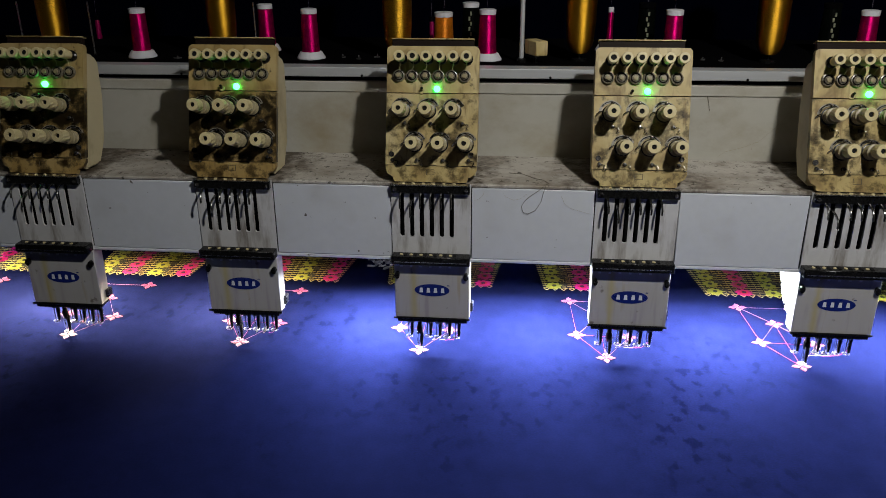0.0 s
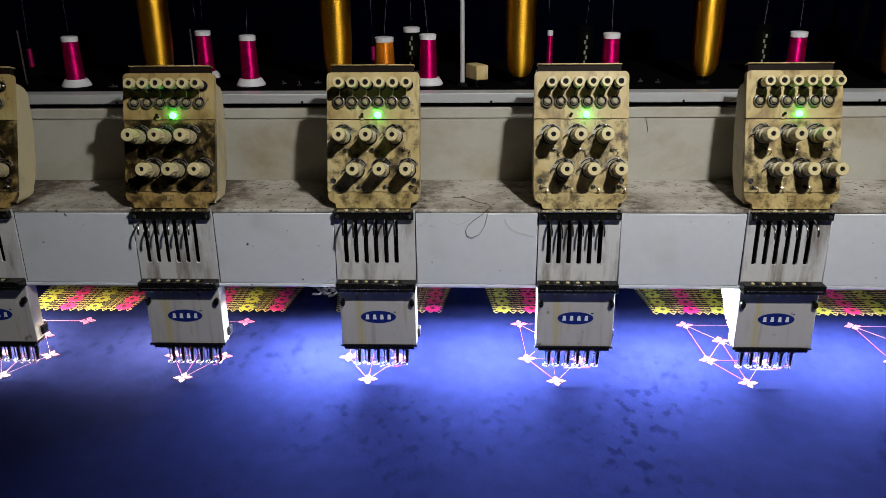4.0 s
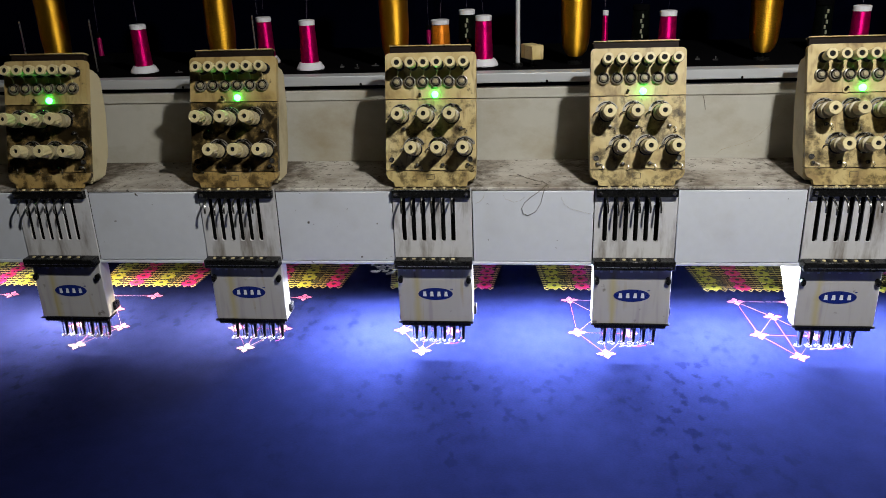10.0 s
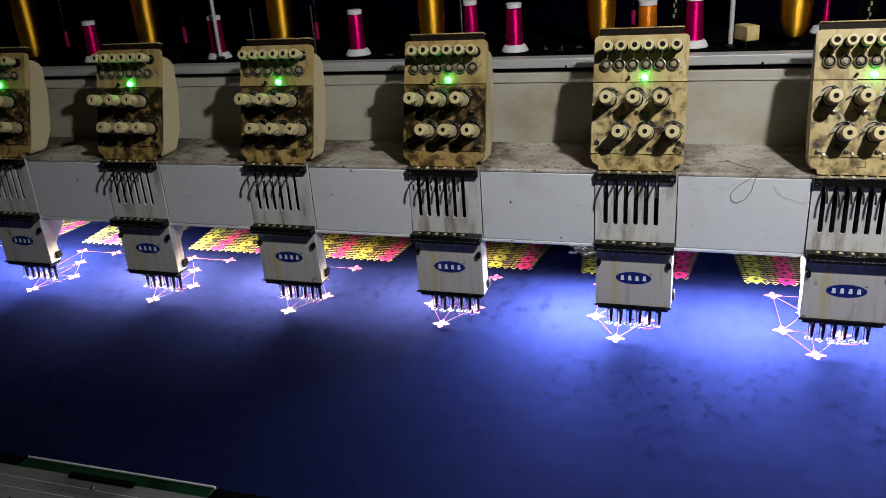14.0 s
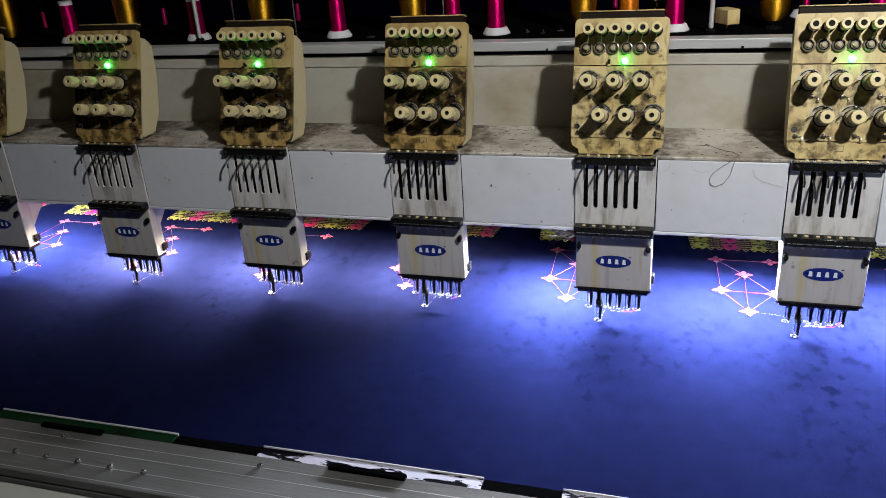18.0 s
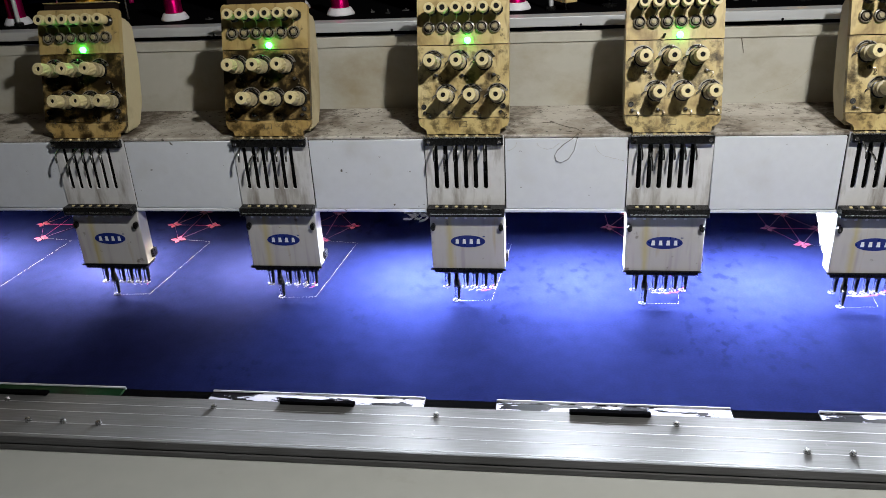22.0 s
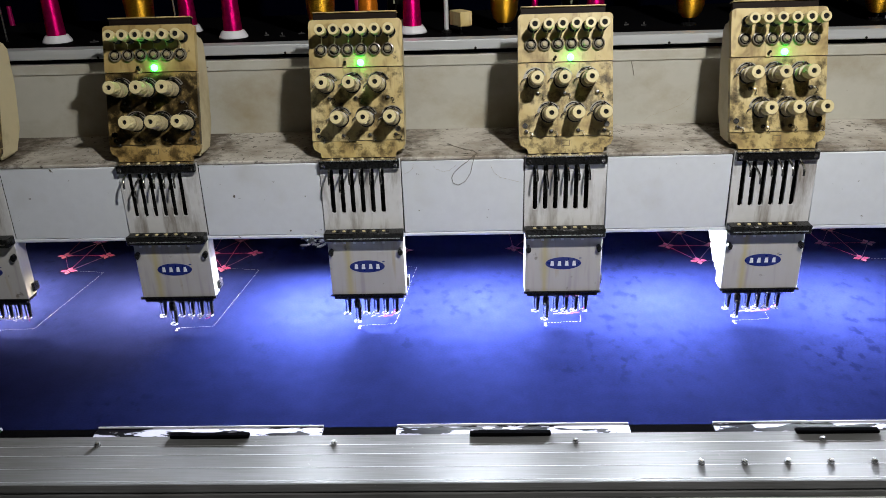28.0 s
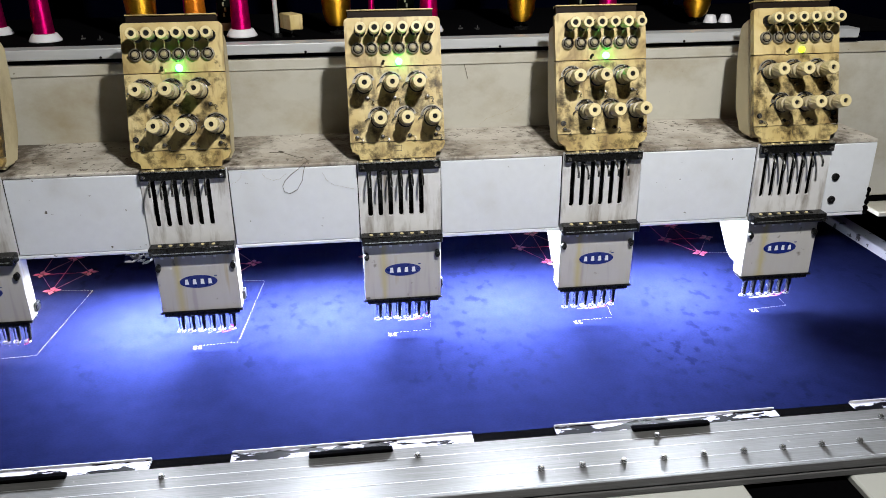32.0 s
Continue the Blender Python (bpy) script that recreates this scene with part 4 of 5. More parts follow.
for k in WORK_LIGHTS:
    fx = thing("work_light_fixture", "small white work light under the beam beside a sewing arm", "work light", "work lights under the beam", m=at(PITCH * k + LIGHT_X[k], 0.06, 0))
    hw = LIGHT_W[k] / 2 + 0.005
    part("lamp_housing", box(B(), -hw, hw, 0.070, 0.115, 0.1745, 0.1808, 0.001), M_WHITE, fx)
    # unseen lip, added to hold light off the rail and front cloth
    part("front_lip", box(B(), -hw - 0.002, hw - 0.004, 0.0765, 0.0790 - 0.0002, 0.1722 if k >= 0 else 0.1535, 0.1744, 0.0005), M_DARK, fx, "dark lip added to hold back the light in front")
    # another added lip, which stops light from spreading to the left
    if k < 2:
        part("side_lip", prism(B(), [(0.002, 0.157), (0.115, 0.128), (0.115, 0.1808), (0.002, 0.1808)], -hw - 0.004, -hw - 0.0025), M_DARK, fx)


# ---- thread stand ----
M_THREADEND = surface("lilac_thread", (0.22, 0.18, 0.24), 0.5, vary=0.2, scale=200, bump=0)
M_GLINT = surface("silvery_thread", (0.30, 0.31, 0.22), 0.3, 0.3, vary=0.3, scale=200, bump=0)
M_STRAP = surface("grey_webbing", (0.10, 0.10, 0.11), 0.8, vary=0.3, scale=120)
M_CLEAR = surface("smoky_clear_plastic", (0.05, 0.05, 0.05), 0.08, vary=0.2, scale=60, bump=0, spec=1.0)
def spool(name, label, x, y, mat, h=0.082, r=0.0158, cap=M_WHITE, group="thread spools", tilt=0.0):
    s = thing(name, label, "thread spool", group, m=pose(x, y, 0.474, 0, tilt, random.uniform(0, 360)))
    part("base", lathe(B(), [(0.0265, 0), (0.0270, 0.002), (0.0215, 0.0115), (0.0200, 0.0130), (0.012, 0.0130)], Matrix(), 24), cap, s)
    part("thread", lathe(B(), [(r * 1.06, 0.0131), (r * 1.08, 0.0160), (r, h * 0.55), (r * 0.93, h - 0.010), (r * 0.86, h - 0.0085)], Matrix(), 24), mat, s)
    part("cap", lathe(B(), [(r * 0.96, h - 0.0084), (r * 0.98, h), (r * 0.8, h + 0.0012), (r * 0.4, h + 0.0005), (0, h + 0.0004)], Matrix(), 20), cap, s)
    lean = random.uniform(-0.03, 0.03)
    part("thread_end", tube(B(), [(0, 0, h), (0.006 + lean * 0.3, 0.004, h + 0.12), (0.012 + lean, 0.02, h + 0.45)], 0.00013, 4), M_THREADEND, s, "fine pale thread end")
    return s


for k in range(-7, 3):
    spool("thread_spool", "magenta thread spool with white base and cap", 0.0755 + 0.3335 * k, 0.278, M_MAGENTA, h=0.090)
spool("thread_spool", "orange thread spool with white cap on the shelf", -0.012, 0.345, M_ORANGE, h=0.079, r=0.0185)
for x in (-0.374,):
    spool("thread_spool", "rear magenta thread spool with white base", x, 0.38, M_MAGENTA, h=0.090)
spool("thread_spool", "rear dark red thread spool with white base", 0.311, 0.42, M_MAGENTA, h=0.082, r=0.006)
# rear spools drawn slim, with the shade put into their thread colour
for k in range(-4, 1):
    spool("thread_spool", "slim magenta thread spool at the back of the shelf, darkened for the shade there", -0.047 + 0.36 * k, 0.45, M_MAGENTA_SHADE, h=0.060, r=0.0050, cap=M_SHELF)
for x, cap in ((0.038, M_WHITE), (0.375, M_SHELF), (0.714, M_SHELF)):
    b = spool("thread_spool", "black thread spool with painted silvery glints at the back of the shelf", x, 0.38, M_BLACKTHREAD, h=0.094, r=0.0165, cap=cap)
    b.rotation_euler.z = 0
    # small pale boxes paint the broken highlight down the spool's side
    for i in range(6):
        z = 0.024 + 0.0095 * i
        part("glint_thread", box(B(), 0.0005 * (i % 2) * 6 - 0.0035, 0.0005 * (i % 2) * 6, -0.0182, -0.0150, z, z + 0.0072, 0.0004), M_GLINT, b, "painted highlight on the black thread")


def gold_cone(x, y):
    c = thing("yarn_cone", "tall cone of glittering gold metallic yarn", "yarn cone", "gold yarn cones", m=pose(x, y, 0.474, 0, 0, random.uniform(0, 360)))
    part("yarn", lathe(B(), [(0.004, 0.0135), (0.013, 0.0145), (0.0205, 0.0230), (0.0245, 0.0360), (0.0270, 0.07), (0.0276, 0.20), (0.0262, 0.29), (0.011, 0.296), (0, 0.296)], Matrix(), 32), M_GOLD, c)
    part("spindle", lathe(B(), [(0.014, 0), (0.014, 0.004), (0.003, 0.006), (0.003, 0.0134)], Matrix(), 14), M_BLACK, c)


for k in range(-7, 4):
    gold_cone(-0.091 + 0.335 * k, 0.276)


def stand_rod(x, y, h):
    r = thing("stand_rod", "bright steel rod of the thread stand", "stand rod", "stand rods", m=at(x, y, 0.474))
    part("rod", lathe(B(), [(0.0042, 0.006), (0.0042, h)], Matrix(), 12), M_ALU2, r)
    part("collar", lathe(B(), [(0.009, 0), (0.009, 0.006), (0.005, 0.008)], Matrix(), 14), M_BLACK, r)


for x in (0.139, -0.905, 1.10):
    stand_rod(x, 0.25, 0.6)
for x in (-0.845, -0.37, -0.70):
    r = thing("thread_pin", "thin steel thread pin on the shelf", "thread pin", "thread pins", m=at(x, 0.30, 0.474))
    part("pin", lathe(B(), [(0.0016, 0), (0.0016, 0.10), (0, 0.101)], Matrix(), 8), M_STEEL, r)
blk = thing("stop_block", "small cream plastic block on the shelf", "block", m=pose(0.165, 0.250, 0.474, 0, 0, 28))
part("block", box(B(), -0.012, 0.012, -0.022, 0.022, 0.014, 0.040, 0.0015), M_CREAM, blk)
part("peg", lathe(B(), [(0.004, 0), (0.004, 0.014)], Matrix(), 8), M_BLACK, blk)
for x, y, z, r in ((-0.455, 0.31, 0.0, 20), (-0.20, 0.29, 0.0, 60), (-0.135, 0.30, 0.0, 10), (-0.165, 0.27, 0.0, 100), (-0.60, 0.27, 0.0, 45), (0.47, 0.30, 0.0, 30), (0.50, 0.285, 0.0, 80), (0.575, 0.29, 0.0, 140), (-0.515, 0.262, 0.0, 0), (-0.48, 0.255, 0.0, 70)):
    c = thing("plastic_shard", "broken piece of smoky clear plastic lying on the shelf", "plastic scrap", "plastic scraps on the shelf", m=pose(x, y, 0.474 + z, 0, 0, r))
    part("flake", slab(B(), [(-0.007, -0.003), (0.002, -0.005), (0.008, 0.001), (0.001, 0.005)], 0.0, 0.0025), M_CLEAR, c)
    part("sliver", box(B(), -0.0012, 0.0012, -0.0012, 0.0012, 0.0025, 0.0050 + 0.00003 * r, 0.0005), M_CLEAR, c)
strap = thing("strap", "grey woven strap hanging from the ceiling behind the thread stand", "strap", m=at(0.955, 0.50, 0.0))
part("webbing", box(B(), -0.0058, 0.0058, -0.0008, 0.0008, 0.487, 2.599, 0.0004), M_STRAP, strap)
part("end_hem", box(B(), -0.0062, 0.0062, -0.0016, 0.0016, 0.482, 0.492, 0.0006), M_STRAP, strap)
for x in (0.955, 0.985):
    u = thing("empty_spool_base", "white empty spool base on the shelf", "spool base", m=at(x, 0.30, 0.474))
    part("base", lathe(B(), [(0.0130, 0), (0.0130, 0.002), (0.0085, 0.014), (0.004, 0.015)], Matrix(), 18), M_WHITE, u)

# ---- cloth in its frame ----
M_BOLT = surface("dark_steel_bolt", (0.34, 0.34, 0.34), 0.25, 0.9, vary=0.3, scale=200)
SIDE_X = 1.326
frame_ob = thing("pantograph", "aluminium pantograph with chipped clamp strips holding the cloth", "pantograph")
XL, XR = -2.75, SIDE_X
Y_IN, Y_OUT = -0.5895, -0.6940
extr = [(Y_IN, -0.003), (Y_IN, 0.0185), (-0.6885, 0.0185), (-0.6895, 0.0192), (-0.6920, 0.0190), (-0.6930, 0.0085), (-0.6905, 0.0078), (-0.6905, 0.0052), (Y_OUT, 0.0045), (Y_OUT, -0.003)]
part("front_rail", prism(B(), extr, XL, XR + 0.1), M_ALU, frame_ob, "grooved brushed aluminium rail")
# thin pale strips paint the light caught along the rail's grooves
for y in (-0.6110, -0.6310, -0.6580, -0.6840):
    part("rail_line", box(B(), XL, XR + 0.1, y - 0.0006, y + 0.0006, 0.0185, 0.01864), M_RAIL_HIGHLIGHT, frame_ob)
part("front_clamp_base", box(B(), XL, XR, -0.5890, -0.562, -0.003, 0.0125, 0.001), M_SOOT, frame_ob)
part("back_rail", box(B(), XL, XR + 0.1, 0.62, 0.70, -0.003, 0.018, 0.002), M_ALU, frame_ob)
part("side_rail", box(B(), XR, XR + 0.036, -0.5885, 0.619, -0.003, 0.018, 0.002), M_SIDE, frame_ob)
part("side_rail", box(B(), XL - 0.09, XL, -0.5885, 0.619, -0.003, 0.018, 0.002), M_ALU, frame_ob)
part("side_clamp_base", box(B(), XR + 0.037, XR + 0.10, -0.5885, 0.619, -0.003, 0.010, 0.001), M_SOOT, frame_ob)
SHIFT = {-1: 0.012, -2: -0.013}
for i in range(-6, 3):
    x = 0.058 + 0.4375 * i + SHIFT.get(i, 0)
    strip = part("clamp_strip", box(B(), x, x + 0.322, -0.5885, -0.566, 0.0126, 0.0160, 0.0006), M_CLAMP if i > -2 else M_GREENSTRIP, frame_ob, "chipped painted clamp strip" if i > -2 else "dark green clamp strip")
    # pale edge bar: the strip's thin highlight is put into its colour
    part("strip_edge", box(B(), x, x + 0.322, -0.5655, -0.5635, 0.0126, 0.0175, 0.0004), M_EDGE, strip)
    h = x + (0.114 if i == -1 else 0.102)
    part("clamp_handle", box(B(), h, h + 0.110, -0.597, -0.587, 0.0186, 0.0240, 0.0015), M_SOOT, strip, "black clamp handle")
for i in range(-7, 4):
    part("rail_bolt", lathe(B(), [(0.0042, 0), (0.0042, 0.003), (0.0028, 0.0052), (0, 0.0056)], at(-0.0236 + 0.325 * i, -0.6095, 0.0185), 14), M_BOLT, frame_ob)
for x0, n in ((0.455, 9), (-0.9355, 9), (-2.2, 9)):
    for i in range(n):
        part("rail_bolt", lathe(B(), [(0.0045, 0), (0.0045, 0.003), (0.0030, 0.0056), (0, 0.0060)], at(x0 + 0.0543 * i, -0.6565, 0.0185), 14), M_BOLT, frame_ob)

cloth = thing("cloth", "royal blue cloth with pink flowers and a gold embroidered border", "cloth", bm=box(B(), XL, XR, -0.5625, 0.619, -0.0012, 0.0), material=M_CLOTH)


def petal_ring(bm, cx, cy, r_in, r_out, n, width, z0, z1, turn=0.0, sharp=False):
    for i in range(n):
        a = 2 * math.pi * i / n + turn
        c, s = math.cos(a), math.sin(a)
        pts = [(r_in, 0), ((r_in + r_out) * 0.46, -width), (r_out * (0.74 if sharp else 0.86), -width * 0.6), (r_out, 0), (r_out * (0.74 if sharp else 0.86), width * 0.6), ((r_in + r_out) * 0.46, width)]
        slab(bm, [(cx + u * c - v * s, cy + u * s + v * c) for u, v in pts], z0, z1)
    return bm


def run(bm, a, b, w, z0, z1, gap=0.0, step=0.0):
    """A stitched line, or a row of single stitches."""
    a, b = Vector((*a, 0)), Vector((*b, 0))
    d = (b - a).normalized()
    s = Vector((-d.y, d.x, 0)) * w / 2
    n = max(1, round((b - a).length / step)) if step else 1
    for i in range(n):
        p, q = a.lerp(b, i / n), a.lerp(b, (i + 1 - gap) / n)
        slab(bm, [tuple((p - s).xy), tuple((q - s).xy), tuple((q + s).xy), tuple((p + s).xy)], z0, z1)
    return bm


FLOWERS = {"a": (-0.080, 0.246), "e": (0.024, 0.247), "f": (-0.028, 0.178), "b": (-0.073, 0.100), "g": (0.022, 0.098), "c": (-0.027, 0.018)}
LINES = [("a", "e", M_PALE), ("a", "f", M_PALE), ("a", "b", M_PINK), ("f", "b", M_PALE), ("f", "c", M_PINK), ("b", "g", M_PINK), ("c", "g", M_PALE), ("f", "g", M_PALE), ("b", "c", M_PINK)]
flower_mesh = mesh_of("flower", petal_ring(B(), 0, 0, 0.001, 0.0172, 4, 0.0056, 0.0003, 0.0012, radians(4), True), M_PALE)
heart_mesh = mesh_of("flower_heart", petal_ring(B(), 0, 0, 0.0030, 0.0152, 2, 0.0040, 0.0012, 0.0016, radians(4), True), M_PINK)
# upright petals are paler: the satin's sheen is put into their colour
sheen_mesh = mesh_of("flower_heart", petal_ring(B(), 0, 0, 0.0030, 0.0146, 2, 0.0036, 0.0012, 0.0016, radians(94), True), M_PINK_SHEEN)
line_meshes = [mesh_of("stitch_line", run(B(), FLOWERS[p], FLOWERS[q], 0.00034, 0.0002, 0.0008), mat) for p, q, mat in LINES]
ROWS_Y = [0.322 + 0.038 * i for i in range(6)]


def border_meshes():
    """Dark ground, wider towards the back, crossed by knotted gold chains, with a pointed gold hem."""
    base, gold, bars = B(), B(), B()
    def edge(y):
        return -0.130 - 0.13 * (y - 0.305), 0.092 + 0.13 * (y - 0.305)
    slab(base, [(edge(0.305)[0], 0.305), (edge(0.305)[1], 0.305), (edge(0.54)[1], 0.54), (edge(0.54)[0], 0.54)], 0.0002, 0.0004)
    for r in range(22):
        y = 0.3085 + 0.0107 * r
        a, b = edge(y)
        n = round((b - a) / 0.0128)
        for i in range(n):
            c, e = a + (b - a) * i / n, a + (b - a) * (i + 0.86) / n
            w = 0.0011 if (i + r) % 2 else 0.0007
            slab(gold, [(c, y - 0.0005), (c + 0.003, y - w), (e - 0.003, y - w), (e, y - 0.0005), (e, y + 0.0005), (e - 0.003, y + w), (c + 0.003, y + w), (c, y + 0.0005)], 0.0004, 0.0013)
    for i in range(17):
        f = (i + 0.5) / 17
        (a0, a1), (b0, b1) = edge(0.307), edge(0.535)
        run(bars, (a0 + (a1 - a0) * f, 0.307), (b0 + (b1 - b0) * f, 0.535), 0.0006, 0.0004, 0.0008)
    for i in range(13):
        x = -0.124 + 0.0175 * i
        run(gold, (x - 0.006, 0.3065), (x, 0.2970), 0.0016, 0.0002, 0.0009)
        run(gold, (x + 0.006, 0.3065), (x, 0.2970), 0.0016, 0.0002, 0.0009)
    return mesh_of("border_ground", base, M_FILL), mesh_of("gold_chain", gold, M_GOLDLINE), mesh_of("gold_cross_thread", bars, M_GOLDLINE)


LEAF_MESH = mesh_of("blossom", petal_ring(B(), 0, 0, 0.003, 0.0172, 8, 0.0052, 0.0014, 0.0022, 0.2), M_LEAF)
HOT_MESH = mesh_of("blossom", petal_ring(B(), 0, 0, 0.003, 0.0178, 9, 0.0050, 0.0014, 0.0023, 0.2), M_HOT)
RED_MESH = mesh_of("blossom_ring", petal_ring(B(), 0, 0, 0.002, 0.0092, 7, 0.0030, 0.0023, 0.0027, 0.5), M_RED)
EYE_MESH = mesh_of("blossom_eye", slab(B(), ellipse(0, 0, 0.0046, 0.0050, 12), 0.0027, 0.0032), M_INK)
SIDE_MESH = mesh_of("dark_leaf", petal_ring(B(), 0.0185, 0.012, 0.001, 0.0125, 5, 0.0042, 0.0013, 0.0018, 0.4), M_INK)
BORDER = border_meshes()
# dashed outline that the needles sew, with the time at which each stretch is done
DASH = [((-0.014, 0.018), (0.052, 0.009), 16.9)]
for i in range(10):
    a, b = i / 10, (i + 1) / 10
    DASH.append(((0.052 - 0.024 * a, 0.009 - 0.245 * a), (0.052 - 0.024 * b, 0.009 - 0.245 * b), 17.2 + 0.385 * i))
for i in range(4):
    DASH.append(((0.028 - 0.0165 * i, -0.236 - 0.0012 * i), (0.0115 - 0.0165 * i, -0.2372 - 0.0012 * i), 21.1 + 0.25 * i))
dash_meshes = [mesh_of("stitch_line", run(B(), p, q, 0.00026, 0.0001, 0.0003, 0.35, 0.006), M_CHALK) for p, q, _ in DASH]


def digit_mesh(text):
    c = bpy.data.curves.new("digit", "FONT")
    c.body, c.size, c.extrude, c.offset = text, 0.0145, 0.0002, 0.0
    ob = bpy.data.objects.new("digit", c)
    me = bpy.data.meshes.new_from_object(ob)
    bpy.data.objects.remove(ob)
    me.materials.append(M_CHALK)
    return me


DIGITS = [(digit_mesh("3"), -0.0310, 25.4), (digit_mesh("2"), -0.0392, 29.0)]
sewn = []
for k in HEADS:
    ox = PITCH * k
    for i, me in enumerate(line_meshes):
        part("stitch_line", me, None, cloth).location.x = ox
    for p in FLOWERS.values():
        f = part("flower", flower_mesh, None, cloth, "pink four-petalled embroidered flower")
        f.location = (ox + p[0], p[1], 0)
        part("flower_heart", heart_mesh, None, f)
        part("flower_heart", sheen_mesh, None, f)
    for me in BORDER:
        tagged(part(me.name, me, None, cloth), kind="stuff" if "gold" in me.name else "").location.x = ox
    for y in ROWS_Y[:5]:
        for x, yellow in ((-0.108, 1), (-0.050, 0), (0.008, 1), (0.072, 0)):
            f = part("blossom", LEAF_MESH if yellow else HOT_MESH, None, cloth, "olive yellow stitched blossom" if yellow else "magenta stitched blossom")
            f.location = (ox + x * (1 + 0.6 * (y - 0.32)), y - 0.006, 0)
            part("blossom_eye", EYE_MESH, None, f)
            part("dark_leaf" if yellow else "blossom_ring", SIDE_MESH if yellow else RED_MESH, None, f)
    for me, (_, _, t) in zip(dash_meshes, DASH):
        sewn.append((part("stitch_line", me, None, cloth, "cream running stitch"), ox, 0, 0, t))
    for me, dx, t in DIGITS:
        sewn.append((part("digit", me, None, cloth, "small cream sewn number"), ox + dx, -0.2415, 180, t))

M_FLUFF = surface("pale_lint", (0.13, 0.12, 0.13), 0.9, vary=0.3, scale=200, spec=0.1)
lint = thing("lint_clump", "dark oily lint clump with pale threads hanging under the beam", "lint clump", m=at(-0.089, 0.02, 0.1812))
for name, mat, n, z0, z1 in (("fluff", M_INK, 26, -0.010, -0.001), ("pale_fluff", M_FLUFF, 22, -0.022, -0.010)):
    clump = B()
    for i in range(n):
        bmesh.ops.create_icosphere(clump, subdivisions=1, radius=random.uniform(0.0016, 0.0042), matrix=at(random.uniform(-0.020, 0.016), random.uniform(-0.010, 0.012), random.uniform(z0, z1)) @ pose(0, 0, 0, 0, random.uniform(-40, 40)) @ Matrix.Diagonal((2.0, 1, 0.6, 1)))
    tagged(part(name, clump, mat, lint), kind="stuff")


def loose(name, label, pts, r, mat):
    t = thing(name, label, "thread")
    part("strand", tube(B(), pts, r, 5), mat, t)


loose("thread_curl", "fine brown thread curled over the beam edge", [(0.1251, 0.067, 0.3182), (0.1477, 0.0619, 0.3182), (0.1678, 0.0362, 0.3182), (0.1817, 0.0287, 0.3182), (0.1892, 0.0115, 0.3182), (0.1829, -0.0022, 0.3182), (0.1732, -0.0012, 0.3086), (0.1614, -0.0012, 0.3004), (0.1516, -0.0012, 0.291), (0.1472, -0.0012, 0.2818), (0.1495, -0.0012, 0.2726), (0.1574, -0.0012, 0.2693), (0.1693, -0.0012, 0.2755), (0.178, -0.0012, 0.29), (0.181, -0.0012, 0.3044), (0.1849, -0.0023, 0.3182)], 0.0004, M_DULL)
loose("loose_thread", "fine brown thread hanging on the back panel", [(0.4875, 0.1788, 0.3218), (0.5, 0.1788, 0.3328), (0.5288, 0.1788, 0.3409), (0.5544, 0.1788, 0.3516), (0.5738, 0.1788, 0.3706), (0.588, 0.1788, 0.3867), (0.6008, 0.1788, 0.4043)], 0.00014, M_TAN)
loose("loose_thread", "short dark thread stuck to the back panel", [(0.4595, 0.1788, 0.4426), (0.4593, 0.1788, 0.431), (0.4634, 0.1788, 0.4176), (0.466, 0.1788, 0.4042)], 0.0004, M_DULL)
loose("loose_thread", "faint brown thread clinging to the beam front", [(0.1177, -0.0014, 0.3039), (0.1215, -0.0014, 0.2976), (0.1341, -0.0014, 0.2923), (0.144, -0.0014, 0.2944), (0.1546, -0.0014, 0.3027)], 0.00014, M_TAN)
loose("loose_thread", "faint brown thread clinging to the beam front", [(0.21, -0.0014, 0.3011), (0.2151, -0.0014, 0.2896), (0.2252, -0.0014, 0.2808), (0.2418, -0.0014, 0.2765), (0.2585, -0.0014, 0.2719)], 0.00014, M_TAN)
loose("loose_thread", "faint brown thread clinging to the beam front", [(0.0864, -0.0014, 0.3064), (0.0845, -0.0014, 0.2988), (0.0778, -0.0014, 0.2926), (0.0711, -0.0014, 0.2901)], 0.00014, M_TAN)

fluff = B()
for i in range(620):
    y = random.choice((random.uniform(0.004, 0.020), random.uniform(0.01, 0.175), random.uniform(0.12, 0.175)))
    x = random.uniform(-2.4, 1.12)
    if random.random() < 0.6:
        x = PITCH * random.randint(-7, 3) + random.choice((-1, 1)) * (0.072 + random.expovariate(22))
        x = min(max(x, -2.5), 1.12)
    a, n, step = random.uniform(0, 6.28), random.randint(2, 4), random.uniform(0.0012, 0.0042)
    pts = [Vector((x, y, 0.3176))]
    for j in range(n):
        a += random.uniform(-0.9, 0.9)
        q = pts[-1] + Vector((math.cos(a), math.sin(a), 0)) * step
        q.y = min(max(q.y, 0.004), 0.176)
        pts.append(q)
    tube(fluff, pts, random.uniform(0.00013, 0.00036), 4)
thing("lint", "thread ends and lint lying on the beam", "lint", kind="stuff", bm=fluff, material=M_DULL)


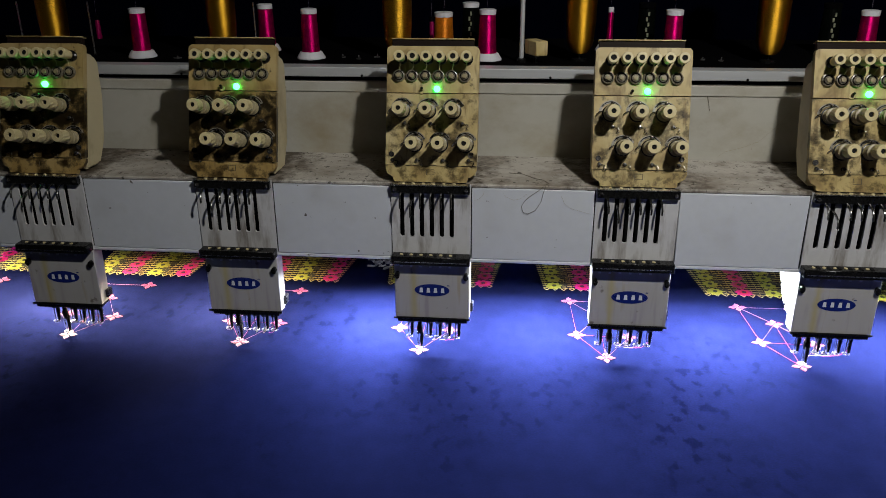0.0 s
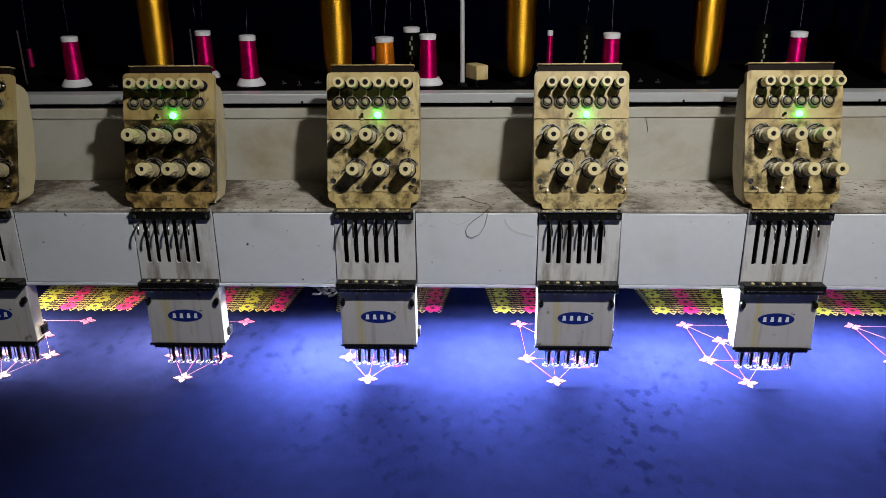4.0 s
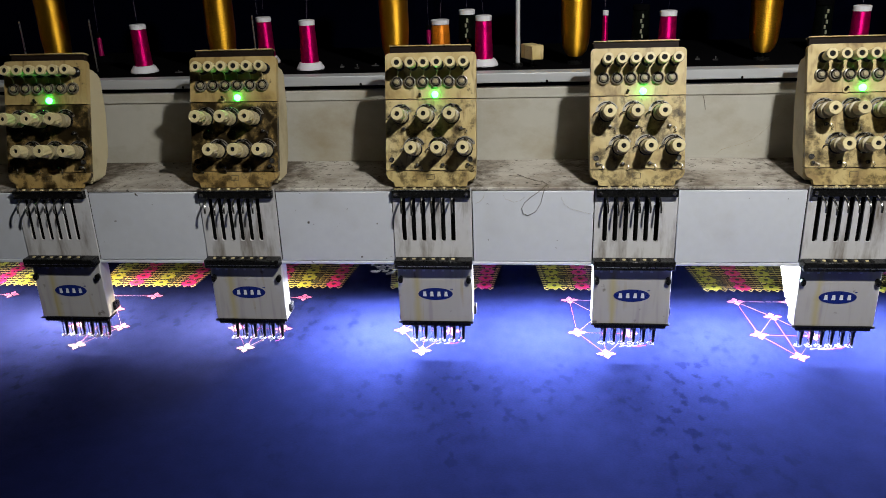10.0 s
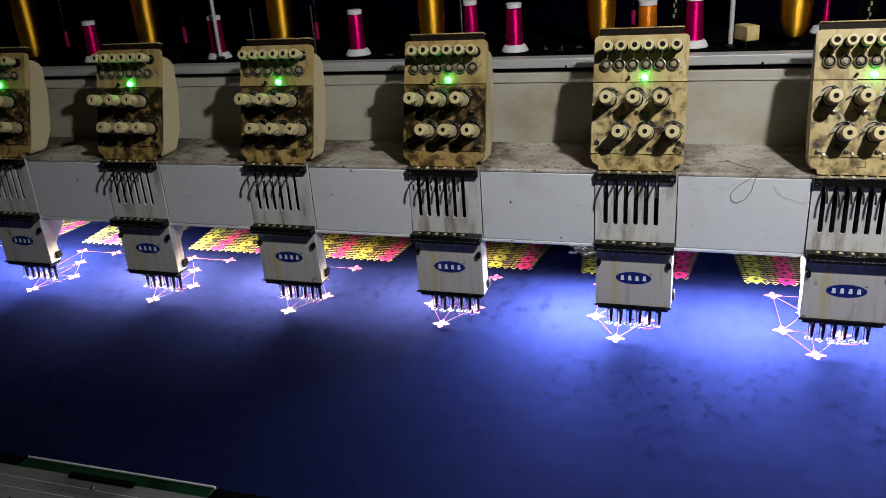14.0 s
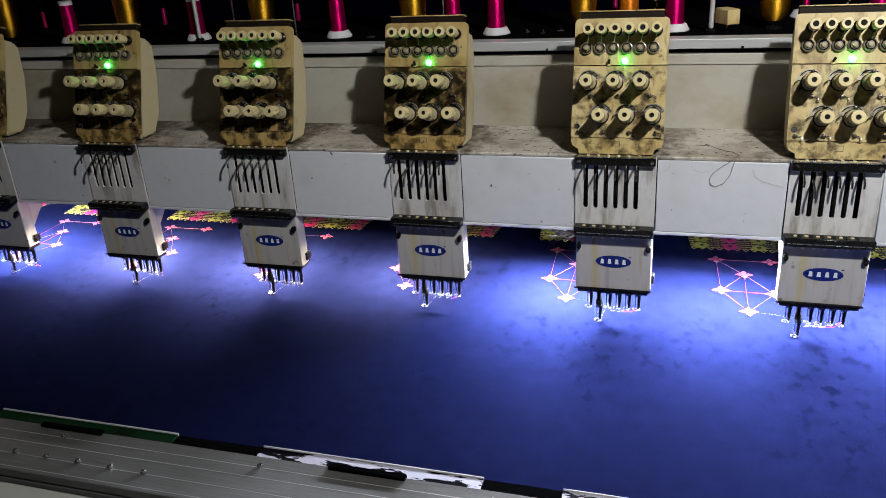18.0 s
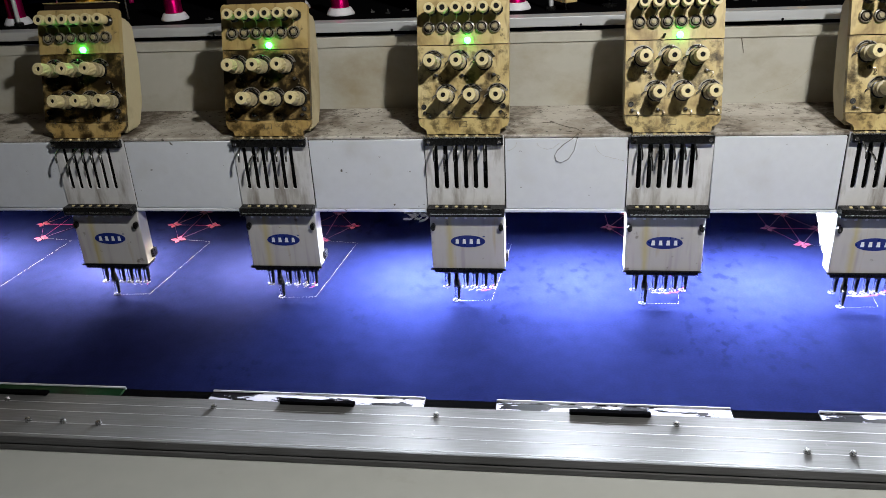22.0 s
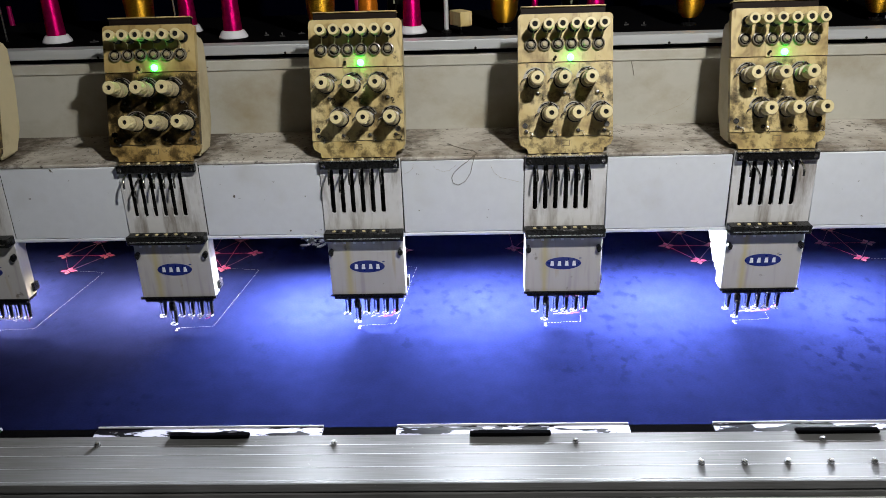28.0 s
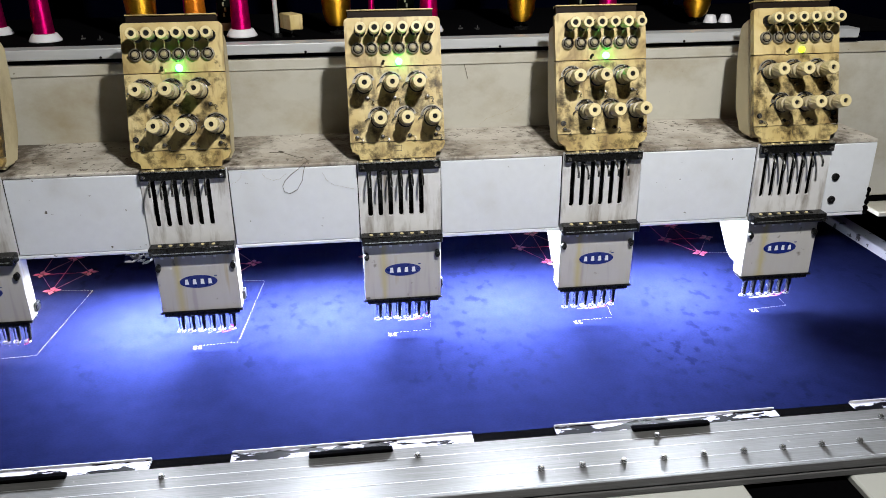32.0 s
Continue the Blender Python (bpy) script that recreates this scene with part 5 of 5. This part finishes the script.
# ---- what moves ----
CLOTH_ROWS = [
    (0, -0.0000, -0.0000), (0.5, -0.0059, -0.0117), (1, -0.0049, -0.0143), (1.5, -0.0028, -0.0167), (2, -0.0014, -0.0209),
    (2.5, 0.0020, -0.0132), (4.5, 0.0029, -0.0062), (5, 0.0118, -0.0035), (5.5, 0.0133, 0.0019), (6, 0.0102, 0.0032),
    (6.5, 0.0050, 0.0028), (7, 0.0013, 0.0011), (7.5, 0.0026, 0.0049), (8, 0.0036, 0.0092), (8.5, 0.0014, 0.0118),
    (9, 0.0009, 0.0210), (9.5, -0.0010, 0.0198), (10, -0.0057, 0.0111), (10.5, -0.0015, 0.0039), (11, 0.0016, -0.0037),
    (11.5, -0.0023, 0.0012), (12, -0.0055, 0.0039), (12.5, -0.0148, -0.0035), (13, -0.0098, -0.0092), (13.5, -0.0073, -0.0092),
    (14, -0.0027, -0.0060), (14.5, 0.0001, -0.0046), (16.5, -0.0782, 0.0053), (17, -0.0723, 0.0249), (17.5, -0.0706, 0.0538),
    (18, -0.0677, 0.0798), (18.5, -0.0664, 0.1114), (19, -0.0640, 0.1456), (19.5, -0.0627, 0.1748), (20, -0.0614, 0.2083),
    (20.5, -0.0573, 0.2406), (21, -0.0438, 0.2546), (21.5, -0.0143, 0.2527), (22, 0.0094, 0.2583), (22.5, 0.0020, 0.2658),
    (23, -0.0014, 0.2694), (23.5, 0.0012, 0.2693), (24, 0.0012, 0.2667), (24.5, 0.0030, 0.2644), (26.5, 0.0007, 0.2599),
    (27, 0.0022, 0.2560), (27.5, 0.0030, 0.2557), (28, 0.0107, 0.2658), (28.5, 0.0087, 0.2641), (29, 0.0088, 0.2682),
    (29.5, 0.0114, 0.2666), (30, 0.0101, 0.2632), (30.5, 0.0101, 0.2619), (31, 0.0133, 0.2607), (31.5, 0.0160, 0.2568),
    (32, 0.0192, 0.2558),
]
# added offset of the pantograph from the cloth's own travel: time, x, y
PANTOGRAPH_OFFSETS = [(0, 0, 0.034), (14.5, 0, 0.034), (16.5, -0.0021, 0.0200), (17, -0.0030, 0.0170), (18, -0.0055, 0.0170), (18.5, -0.0067, 0.0159), (19, -0.0058, 0.0128), (19.5, -0.0051, 0.0090), (20, -0.0029, 0.0062), (20.5, -0.0018, 0.0026), (21, 0, 0), (32, 0, 0)]


def pantograph_offset(t):
    for (t0, x0, y0), (t1, x1, y1) in zip(PANTOGRAPH_OFFSETS, PANTOGRAPH_OFFSETS[1:]):
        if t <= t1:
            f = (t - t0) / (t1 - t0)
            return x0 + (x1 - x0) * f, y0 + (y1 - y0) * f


# seconds at which the working needle is down
DOWN = {0: 0.8, 1: 1, 2: 1, 3: 1, 4: 0, 5: 0.3, 6: 1, 7: 1, 8: 0.5, 9: 0, 10: 0, 11: 1, 12: 1, 13: 1, 14: 0.1, 15: 1, 16: 0, 17: 0, 18: 1, 19: 0, 20: 0, 21: 0.6, 22: 1, 23: 0.9, 24: 1, 25: 0, 26: 1,
        27: 0, 28: 0.6, 29: 1, 30: 1, 31: 0.6, 32: 0}


def needle_rows():
    rows = []
    for i in range(321):
        t, j = i // 10, i % 10
        if j == 0:
            d = DOWN[t]
        elif t == 31 and j > 6:
            d = 0
        else:
            d = float((j % 2 == 0) == (DOWN[t] > 0.5))
        rows.append((i / 10, d))
    return rows


def motions():
    walk(cloth, [(t, pose(x, y, 0)) for t, x, y in CLOTH_ROWS])
    walk(frame_ob, [(t, pose(x + pantograph_offset(t)[0], y + pantograph_offset(t)[1], 0)) for t, x, y in CLOTH_ROWS])
    rows = needle_rows()
    for h in heads.values():
        for o in h.children:
            if o.name.startswith("needle_bar") and o["slot"] == ACTIVE:
                walk(o, [(t, pose(0, 0, -0.027 * d)) for t, d in rows])
            if o.name.startswith("take_up_lever") and o["slot"] == ACTIVE:
                walk(o, [(t, pose(0, 0, -0.004 - 0.014 * d)) for t, d in rows])
    for ob, x, y, turn, t in sewn:
        walk(ob, [(0, pose(x, y, -0.004, 0, 0, turn)), (t - 0.15, pose(x, y, -0.004, 0, 0, turn)), (t, pose(x, y, 0.0001, 0, 0, turn)), (32, pose(x, y, 0.0001, 0, 0, turn))])


motions()
